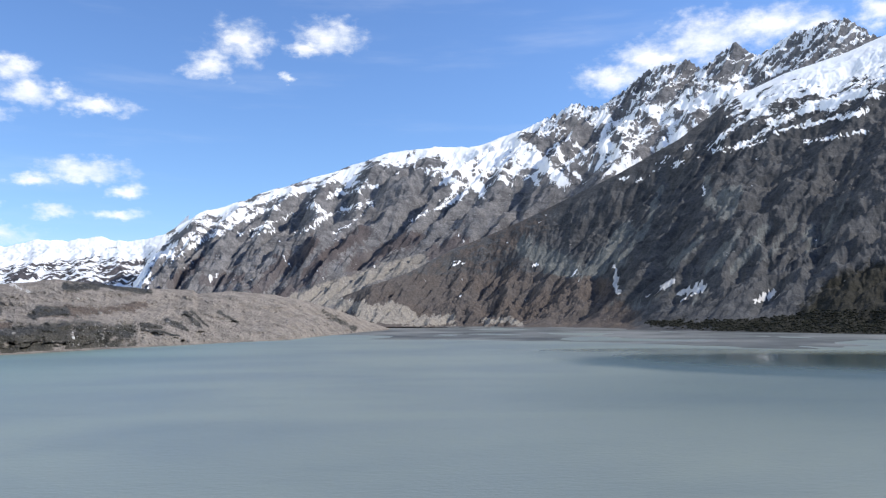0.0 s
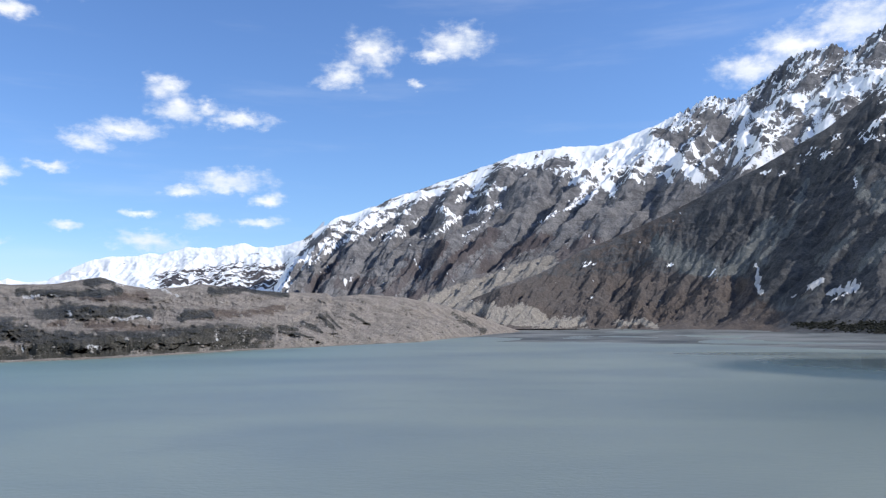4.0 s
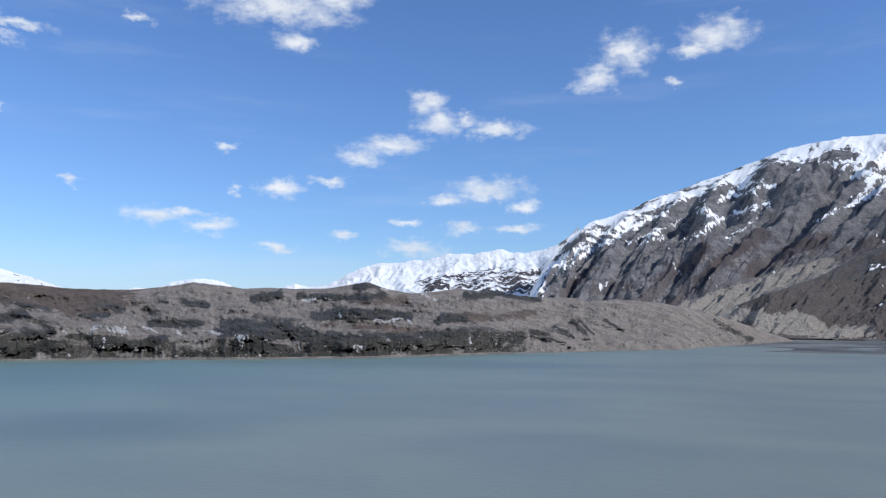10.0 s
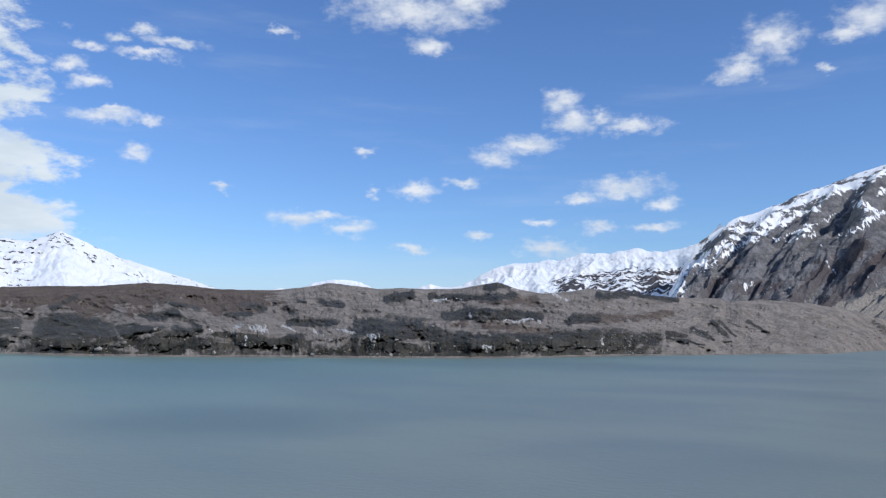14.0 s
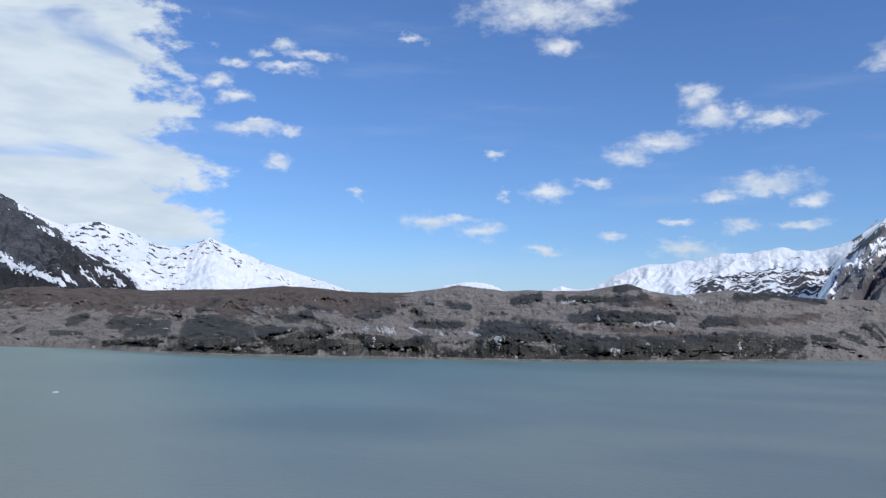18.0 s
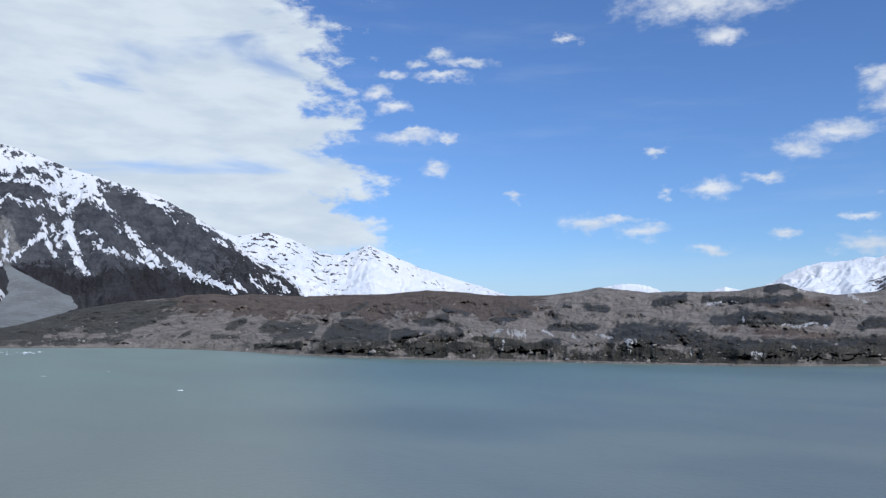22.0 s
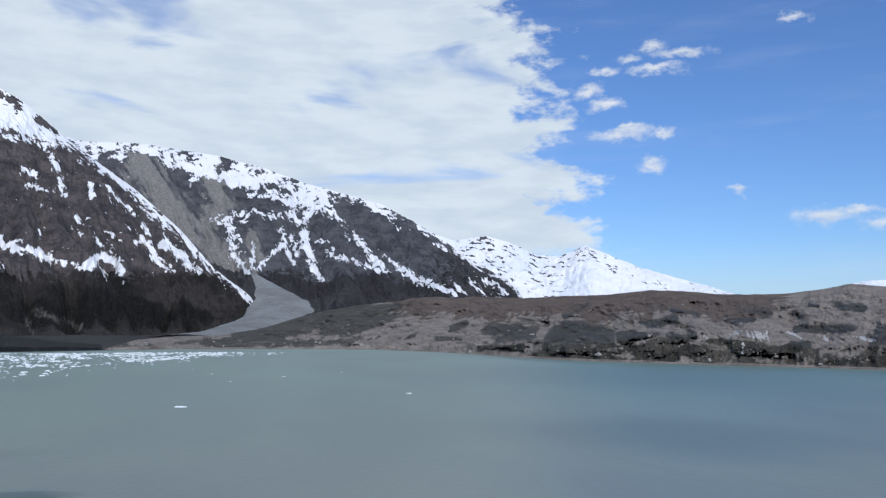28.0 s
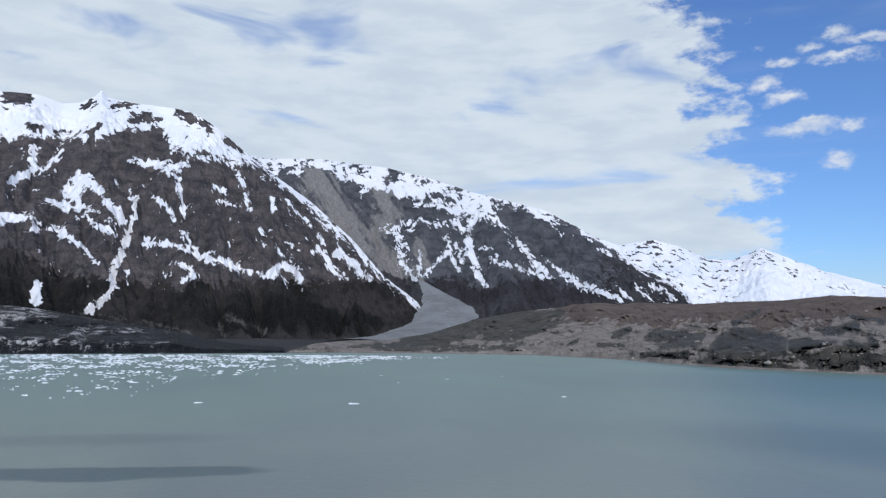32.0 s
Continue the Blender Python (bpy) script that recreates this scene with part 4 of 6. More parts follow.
put_mountain("white snow-covered mountain with a small rocky peak", g, dict(snow=sn, scree=sn * 0, veg=sn * 0), rock_far)

# ---- the grey domed mountain behind the avalanche fan ----
g = mountain(((103.9, 12.96, 3400), (98.9, 12.12, 3400), (97.3, 11.91, 3400), (94.2, 12.08, 3400), (90.5, 11.83, 3400), (88.5, 11.58, 3350), (85.6, 10.96, 3300), (82.7, 10.06, 3250), (79.8, 9.39, 3200), (77.4, 8.78, 3150), (75.0, 7.56, 3100), (73.4, 6.55, 3050), (71.9, 5.55, 3000), (70.0, 4.36, 2900), (68.1, 3.37, 2800), (67.1, 2.17, 2700)), ((103.9, 91.0, 2200, 7), (88.5, 85.4, 2100, 12), (79.8, 79.8, 2050, 15), (67.1, 66.7, 2050, 22)), 720, 230, 53, spur=(330, 35), knob=(90, 14), steep=1.5, jag=5, back=500, cut=4, valley=20)
p, X, Y = g["p"], g["X"], g["Y"]
wild = 0.5 * p.fbm(X / 70, Y / 90, 5, 0.6) + 0.35 * g["patchy"] + 0.35 * p.fbm(X / 22 + Y / 70 + g["big"], Y / 80, 5, 0.6) + 0.45 * p.fbm((X - 0.4 * Y) / 110, (Y + 0.5 * X) / 24, 5, 0.62)
reach = np.interp(g["A"], *zip(*sorted(((105, 1.4), (92, 1.4), (89, 1.2), (86, 2.0), (83, 2.6), (81, 1.5), (79, 0.6), (74, 0.5), (66, 0.4)))))
dome_snow = (
    (((96.0, 11.83), (93.79, 11.7), (91.35, 11.36), (88.89, 11.16)), 0.3, 0.3), (((92.15, 10.97), (90.11, 10.72), (88.47, 10.37), (86.41, 10.45)), 0.3, 0.3),
    (((86.41, 10.45), (84.35, 10.0), (82.29, 9.54), (80.64, 9.23)), 0.3, 0.35), (((89.9, 10.49), (90.49, 9.54)), 0.22, 0.1),
    (((88.05, 9.93), (86.41, 10.05), (84.75, 9.59), (82.69, 9.21)), 0.3, 0.5), (((81.46, 9.14), (82.07, 8.21), (82.68, 7.59)), 0.55, 0.3),
    (((82.76, 7.39), (82.66, 5.97), (82.32, 4.75)), 0.25, 0.3), (((82.32, 4.75), (81.74, 3.62), (81.01, 3.06)), 0.3, 0.1),
    (((86.59, 9.07), (85.16, 9.02), (83.92, 8.63), (82.89, 8.73)), 0.12, 0.2), (((87.51, 7.84), (88.8, 6.76)), 0.12, 0.08),
    (((86.9, 7.93), (87.99, 6.94)), 0.12, 0.08),
)
dome_snow_b = (
    (((86.21, 8.03), (87.09, 6.95)), 0.12, 0.08), (((88.41, 7.58), (88.97, 7.32)), 0.08, 0.08),
    (((86.16, 7.95), (85.34, 7.63), (84.32, 7.81), (83.29, 7.5)), 0.16, 0.18), (((87.77, 6.37), (87.23, 5.81), (87.47, 5.4)), 0.32, 0.3),
    (((87.46, 4.88), (86.79, 4.08), (86.38, 3.47)), 0.18, 0.1), (((86.09, 5.71), (86.15, 4.7), (86.38, 3.56)), 0.13, 0.1),
    (((84.01, 5.95), (84.89, 5.04), (85.9, 3.97)), 0.14, 0.1), (((84.31, 6.84), (83.88, 5.62), (83.38, 4.41)), 0.16, 0.14),
    (((83.65, 6.36), (83.14, 5.06)), 0.1, 0.1), (((81.37, 8.25), (80.39, 7.77), (79.57, 6.97), (78.75, 6.0)), 0.22, 0.2),
    (((78.75, 6.0), (77.95, 4.95), (77.07, 4.3)), 0.2, 0.25),
)
dome_snow_c = (
    (((77.59, 5.59), (76.2, 4.39), (75.02, 3.67)), 0.12, 0.25), (((75.02, 3.59), (73.46, 2.99), (71.9, 2.36)), 0.25, 0.15),
    (((81.11, 5.17), (79.8, 4.78), (78.59, 4.38), (77.39, 4.06)), 0.14, 0.12), (((81.85, 6.06), (81.11, 5.98), (80.62, 5.38)), 0.16, 0.12),
    (((78.8, 9.16), (78.0, 8.67)), 0.12, 0.1), (((77.71, 8.42), (76.79, 7.69), (75.68, 6.8)), 0.1, 0.1),
    (((74.61, 7.27), (73.63, 6.38)), 0.1, 0.08), (((73.36, 5.98), (72.46, 5.58)), 0.1, 0.1),
    (((73.26, 3.99), (72.09, 3.11), (71.32, 2.4)), 0.12, 0.12), (((70.73, 3.27), (69.52, 2.17)), 0.14, 0.12),
    (((69.88, 3.39), (68.75, 2.41)), 0.12, 0.1), (((69.39, 3.35), (68.26, 2.41)), 0.1, 0.1),
)
dome_rock = (
    (((92.12, 9.61), (90.45, 8.05), (89.6, 6.25)), 0.7, 0.5), (((89.6, 6.25), (88.35, 4.66)), 0.5, 0.4),
    (((88.02, 8.64), (85.35, 8.36)), 0.35, 0.35), (((81.86, 7.19), (80.62, 5.99)), 0.4, 0.5),
    (((79.82, 8.02), (78.19, 6.81), (76.59, 5.39)), 0.6, 0.6), (((76.59, 6.8), (74.62, 4.79), (72.67, 3.59)), 0.6, 0.4),
    (((94.38, 11.24), (93.17, 11.05)), 0.25, 0.25), (((85.17, 9.79), (83.93, 9.4)), 0.2, 0.2),
)
sn = 0.40 + 0.3 * (1 - g["below"] / reach) + 1.1 * wild + 0.3 * (g["flow"] - 0.3)
sn = np.maximum(np.clip(sn, -0.6, 1.2) - 0.5 * step(g["below"] / reach, 0.8, 1.4), 0.02 + 1.2 * wild + 0.5 * p.fbm((g["A"] - 0.5 * g["E"]) * 5.0, g["E"] * 0.9, 4, 0.6) + 0.76 * strokes(g, dome_snow + dome_snow_b + dome_snow_c, 1.5)) - 0.7 * strokes(g, dome_rock)
dome_grey = (
    (((93.82, 10.87), (92.42, 8.69), (90.65, 6.28), (88.55, 4.92), (86.94, 3.87)), 1.2, 1.0), (((89.15, 10.08), (88.38, 8.47), (89.32, 6.74)), 0.9, 0.9),
    (((86.34, 6.16), (85.74, 4.67)), 0.5, 0.4),
)
lean = g["A"] - 0.75 * g["E"]
grey = 0.85 * strokes(g, dome_grey, 1.2) + 0.75 * p.fbm(lean * 2.2, (g["E"] + 0.4 * g["A"]) * 0.35, 5, 0.62) * step(strokes(g, dome_grey, 1.5), 0.05, 0.5) - 0.02
line = np.interp(g["A"], *zip(*sorted(((95.0, 3.9), (90.37, 4.3), (87.93, 3.78), (86.09, 3.4), (83.86, 3.84), (81.82, 3.05), (79.79, 3.56), (77.78, 3.82), (75.79, 3.27), (73.83, 2.63), (71.88, 2.09), (68.06, 1.83))))) + 0.7 * p.fbm(X / 55, Y / 70, 4, 0.6)
# the scrub layer also darkens the bare rock face on the right
veg = 1.0 * step(line - g["E"], -1.0, 0.8) + 0.9 * wild + 0.75 * step(76 - g["A"], 0, 5)
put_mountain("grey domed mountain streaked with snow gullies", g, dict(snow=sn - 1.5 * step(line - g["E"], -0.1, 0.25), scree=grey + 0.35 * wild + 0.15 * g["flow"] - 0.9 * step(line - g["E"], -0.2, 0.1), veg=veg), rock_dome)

# ---- the brown mountain over the ice-strewn corner of the bay ----
g = mountain(((127.6, 13.05, 3000), (120.2, 13.95, 3000), (114.3, 14.61, 3000), (112.3, 14.72, 3000), (110.7, 14.31, 3000), (109.6, 14.55, 3000), (108.75, 15.05, 3000), (108.4, 15.45, 3000), (108.0, 15.08, 3000), (107.4, 14.95, 3000), (105.8, 14.90, 2950), (102.8, 14.76, 2900), (101.3, 14.14, 2850), (100.1, 13.28, 2800), (98.5, 12.03, 2750), (96.1, 10.40, 2700), (93.7, 8.72, 2650), (91.2, 6.60, 2500), (88.7, 3.83, 2300), (86.3, 2.05, 2100), (85.2, 0.26, 1900)), ((127.6, 126.4, 1250, -6), (114.3, 113.3, 1400, -8), (105.8, 105.3, 1450, -6), (96.1, 97.6, 1500, -1), (88.7, 91.0, 1600, 1), (85.2, 86.0, 1700, 4)), 840, 270, 67, spur=(330, 50), knob=(110, 20), steep=((60, 1.1), (92, 1.15), (105, 1.3), (140, 1.3)), jag=6, back=500, cut=5, valley=26)
p, X, Y = g["p"], g["X"], g["Y"]
wild = 0.6 * p.fbm(X / 80, Y / 120, 5, 0.6) + 0.9 * g["patchy"]
wild = wild * 0.62 + 0.3 * p.fbm(X / 22 + Y / 80 + g["big"], Y / 80, 5, 0.6) + 0.45 * p.fbm((X + 0.5 * Y) / 95, (Y - 0.4 * X) / 24, 5, 0.62)
cap_line = np.interp(g["A"], *zip(*sorted(((127.4, 9.6), (114.19, 11.94), (112.26, 11.93), (110.63, 12.31), (108.92, 12.28), (106.97, 11.89), (104.62, 11.88), (102.78, 12.03), (100.88, 11.87), (98.93, 11.46), (96.97, 11.34), (95.3, 9.6), (88.7, 3.83), (85.2, 0.26)))))
low_line = np.interp(g["A"], *zip(*sorted(((126.73, 2.07), (113.64, 4.80), (111.68, 3.84), (109.68, 3.20), (103.38, 2.67), (97.78, 3.03), (93.50, 3.13), (88.71, 3.43), (85.22, 0.26))))) + 0.8 * p.fbm(X / 60, Y / 70, 4, 0.6)
sn = np.clip(0.5 + 0.6 * (g["E"] - cap_line), -0.3, 0.95) + 1.2 * wild
sn = np.maximum(sn, 0.16 + 1.1 * wild + 0.3 * (g["flow"] - 0.3)) - 2.0 * step(low_line - g["E"], 0.3, 0.8) - 0.8 * step(0.45 - g["up"], 0, 0.15)
chute = ((105.83, 8.64), (106.04, 7.12), (106.54, 5.20), (107.16, 3.67), (107.10, 2.56), (107.90, 1.42), (108.48, 0.92))
brown_snow = (
    (((112.23, 11.33), (112.14, 9.97), (113.38, 9.06)), 0.3, 0.2), (((110.56, 11.23), (111.49, 10.04)), 0.15, 0.15),
    (((109.11, 9.61), (110.02, 8.86), (109.66, 8.38)), 0.4, 0.4), (((108.77, 9.56), (107.96, 8.66), (107.2, 7.6), (106.68, 7.03)), 0.25, 0.25),
    (((111.05, 8.08), (109.69, 7.78), (108.32, 7.67)), 0.22, 0.2), (((108.98, 7.17), (107.91, 6.46), (107.12, 6.1)), 0.2, 0.15),
    (((114.78, 6.44), (113.54, 6.61), (112.28, 6.85), (111.86, 6.38)), 0.35, 0.3), (((111.85, 6.16), (110.61, 6.25), (109.22, 5.45), (108.13, 4.17)), 0.16, 0.14),
    (((106.95, 11.52), (105.67, 11.03), (103.83, 10.73), (102.74, 11.2)), 0.3, 0.3), (((103.45, 10.45), (103.02, 9.25), (102.73, 7.65)), 0.16, 0.16),
)
brown_snow_b = (
    (((104.84, 8.82), (103.9, 8.27), (103.23, 7.31)), 0.12, 0.1), (((102.76, 11.65), (100.87, 11.68), (99.71, 11.41), (99.04, 10.28), (98.62, 9.28)), 0.14, 0.16),
    (((100.79, 9.78), (100.16, 9.35)), 0.12, 0.1), (((100.56, 8.78), (99.51, 8.53)), 0.12, 0.12),
    (((105.25, 6.13), (105.07, 5.45)), 0.14, 0.1), (((104.69, 5.77), (102.85, 5.55), (101.72, 5.06)), 0.2, 0.22),
    (((101.72, 5.06), (100.2, 4.65), (99.04, 4.14), (98.07, 4.01)), 0.22, 0.2), (((102.71, 6.57), (102.26, 5.58)), 0.12, 0.1),
    (((103.09, 4.39), (102.2, 4.11), (101.95, 3.58), (102.67, 3.09)), 0.22, 0.18), (((96.71, 3.9), (95.95, 4.4), (95.15, 4.02), (94.66, 3.51)), 0.3, 0.3),
    (((97.96, 4.1), (96.78, 3.66)), 0.2, 0.2),
)
brown_snow_c = (
    (((93.54, 5.83), (92.79, 4.96), (92.29, 4.17), (91.48, 3.63)), 0.12, 0.15), (((93.49, 6.79), (93.15, 6.08)), 0.1, 0.1),
    (((93.93, 5.5), (92.97, 5.52)), 0.12, 0.1), (((92.0, 5.39), (90.78, 4.61), (89.87, 3.98)), 0.34, 0.3),
    (((89.9, 5.03), (89.07, 4.16), (88.32, 3.44)), 0.14, 0.12), (((97.17, 11.25), (96.07, 10.36), (94.85, 9.47), (93.86, 8.55)), 0.28, 0.3),
    (((94.31, 10.13), (93.24, 9.29)), 0.25, 0.2), (((93.78, 8.55), (93.19, 7.69)), 0.14, 0.1),
    (((92.47, 7.79), (91.15, 6.54), (89.9, 5.11)), 0.07, 0.07), (((96.01, 6.31), (95.21, 5.86)), 0.08, 0.08),
    (((97.52, 6.97), (97.2, 6.74)), 0.12, 0.12), (((98.77, 9.31), (98.35, 8.27)), 0.16, 0.14),
    (((96.98, 9.41), (96.63, 8.35)), 0.07, 0.07),
)
brown_snow_d = (
    (((97.93, 10.74), (97.33, 10.3)), 0.07, 0.07), (((111.51, 2.63), (111.58, 1.61)), 0.2, 0.22),
    (((106.16, 3.65), (106.19, 2.97)), 0.08, 0.08), (((96.11, 9.25), (94.88, 8.11), (94.14, 7.33)), 0.1, 0.1),
)
sn = np.maximum(sn, 0.05 + 1.05 * wild + 0.72 * strokes(g, brown_snow + brown_snow_b + brown_snow_c + brown_snow_d + ((((111.60, 2.58), (111.60, 1.50)), 0.2, 0.25), (chute, 0.1, 0.25)), 1.5))
cap_rock = (
    (((113.86, 14.3), (112.9, 14.44)), 0.35, 0.3), (((108.47, 15.55), (108.49, 15.84)), 0.2, 0.25),
    (((109.55, 14.32), (108.7, 14.72)), 0.12, 0.12), (((107.7, 14.4), (106.23, 14.86)), 0.14, 0.14),
    (((106.32, 13.82), (105.39, 14.21)), 0.2, 0.25), (((106.62, 12.18), (104.84, 12.61)), 0.7, 0.6),
    (((103.45, 14.56), (102.31, 14.21)), 0.2, 0.2), (((101.66, 14.15), (101.26, 13.61)), 0.2, 0.15),
    (((100.23, 13.0), (99.16, 12.38)), 0.15, 0.15), (((112.63, 12.71), (111.9, 12.58)), 0.12, 0.12),
    (((110.96, 12.41), (110.23, 12.57)), 0.08, 0.08), (((108.94, 12.79), (108.55, 13.2)), 0.14, 0.1),
    (((105.37, 13.8), (104.54, 14.07)), 0.12, 0.12),
)
sn = sn - 1.1 * strokes(g, cap_rock, 1.4)
kept = strokes(g, ((((111.60, 2.58), (111.60, 1.50)), 0.25, 0.3), (chute, 0.15, 0.3)))
sn = sn - 1.8 * step(low_line - g["E"], 0.5, 1.0) * (kept < 0.25)
veg = 1.05 * step(low_line - g["E"], -1.1, 0.7) + 0.9 * wild
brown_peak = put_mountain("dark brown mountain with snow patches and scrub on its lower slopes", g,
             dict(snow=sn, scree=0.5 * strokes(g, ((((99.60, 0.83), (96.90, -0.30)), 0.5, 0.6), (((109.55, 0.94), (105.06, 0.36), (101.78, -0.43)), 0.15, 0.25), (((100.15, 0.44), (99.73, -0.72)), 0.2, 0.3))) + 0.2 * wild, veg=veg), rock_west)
part("snow_gully", draped(g, stroke(g, chute, 0.16, 0.34) + 0.4 * g["patchy"] > 0.5, 1.0, old_snow, "snow_gully"), brown_peak, "narrow gully filled with old snow")


# ---- sheets laid between two edges: fans, bluffs, banks ----
def sheet(edge_a, edge_b, nu, nv, seed, rough=2.0, flute=(0.0, 10.0), bow=0.0):
    """A surface between two edges of (bearing, height in degrees, distance)."""
    p = Perlin(seed)

    def run(edge):
        e = np.array(edge, float)
        t = np.linspace(0, 1, len(e))
        u = np.linspace(0, 1, nu)
        w = np.hanning(2 * (nu // 12) + 3)
        a, el, r = (np.convolve(np.pad(np.interp(u, t, e[:, k]), len(w) // 2, mode="edge"), w / w.sum(), "valid") for k in range(3))
        a = a + 0.35 * p.fbm(u * 9 + e[0, 0], u * 0, 4, 0.6) * np.sin(np.pi * u) ** 0.5
        return np.stack([-np.sin(np.radians(a)) * r, np.cos(np.radians(a)) * r, EYE + r * np.tan(np.radians(el))], -1)
    A, B = run(edge_a), run(edge_b)
    v = np.linspace(0, 1, nv)[:, None, None]
    q = A + (B - A) * v
    d = np.cumsum(np.r_[0, np.linalg.norm(np.diff((A + B) / 2, axis=0), axis=1)])
    D, Vv = np.meshgrid(d, np.linspace(0, 1, nv))
    hold = np.sin(np.pi * Vv)
    q[..., 2] += bow * hold + rough * p.fbm(D / 25, Vv * np.linalg.norm(A - B, axis=1).mean() / 25, 5)
    if flute[0]:
        q[..., 2] -= flute[0] * (1 - p.ridged(D / flute[1], Vv * 0.6, 3)) * hold ** 0.5
    return ashore(q)


q = sheet(((86.32, 3.59, 2300), (85.95, 2.86, 2150), (86.05, 1.65, 1950), (86.95, 0.43, 1750), (90.22, -0.65, 1450), (93.38, -0.88, 1330)), ((86.04, 3.59, 2300), (84.04, 2.61, 2150), (82.29, 1.70, 1950), (81.80, 1.03, 1850), (85.21, -0.22, 1550), (88.21, -0.90, 1350)), 160, 60, 6, 1.5, bow=6)
tagged(new("avalanche_fan", grid_mesh("avalanche_fan", q, None, dirty_snow)), "grey dirty avalanche snow fan below a gully", "snow fan")


# ---- flats of mud and gravel ----
def flat(az0, az1, r0, r1, nu, nv, seed, height, mat, name, label):
    p = Perlin(seed)
    A, V = np.meshgrid(np.linspace(az0, az1, nu), np.linspace(0, 1, nv) ** 1.6)
    rs, re = np.interp(A, *r0), np.interp(A, *r1)
    r = rs + (re - rs) * V
    x, y = -np.sin(np.radians(A)) * r, np.cos(np.radians(A)) * r
    bars = p.fbm(x / 190 + 0.6 * p.fbm(x / 300, y / 300, 2), y / 330, 4, 0.5)
    z = height[0] * V + height[1] * bars - 0.3 * (1 - step(V, 0.0, 0.2)) - 0.02
    return tagged(new(name, grid_mesh(name, ashore(np.stack([x, y, z], -1)), None, mat)), label, "mudflat", kind="structure")


mud = ground_material("mud", (0.19, 0.197, 0.19), (0.05, 0.057, 0.054), (0.115, 0.12, 0.12), 0.006, 0.3)
mud.node_tree.nodes["Principled BSDF"].inputs["Roughness"].default_value = 0.6
# shingle is dark gravel with cloud shade put into its tone
shingle = ground_material("shingle", (0.028, 0.028, 0.029), (0.044, 0.043, 0.043), (0.020, 0.020, 0.021), 0.02, 0.6)
flat(10, -40, ((-40, -28, -12, 0, 6, 10), (720, 700, 670, 700, 830, 1000)), ((-40, -28, -20, -8, 0, 10), (1150, 1230, 1500, 2150, 2350, 2300)), 420, 120, 8, (0.45, 1.3), mud, "mudflat", "grey braided mudflat with shallow channels at the river mouth")
flat(125, 82, ((82, 90, 100, 113, 125), (1010, 985, 905, 870, 860)), ((82, 90, 100, 113, 125), (1900, 1750, 1600, 1500, 1400)), 300, 60, 9, (9.0, 0.4), shingle, "gravel_beach", "dark grey gravel beach below the mountain")


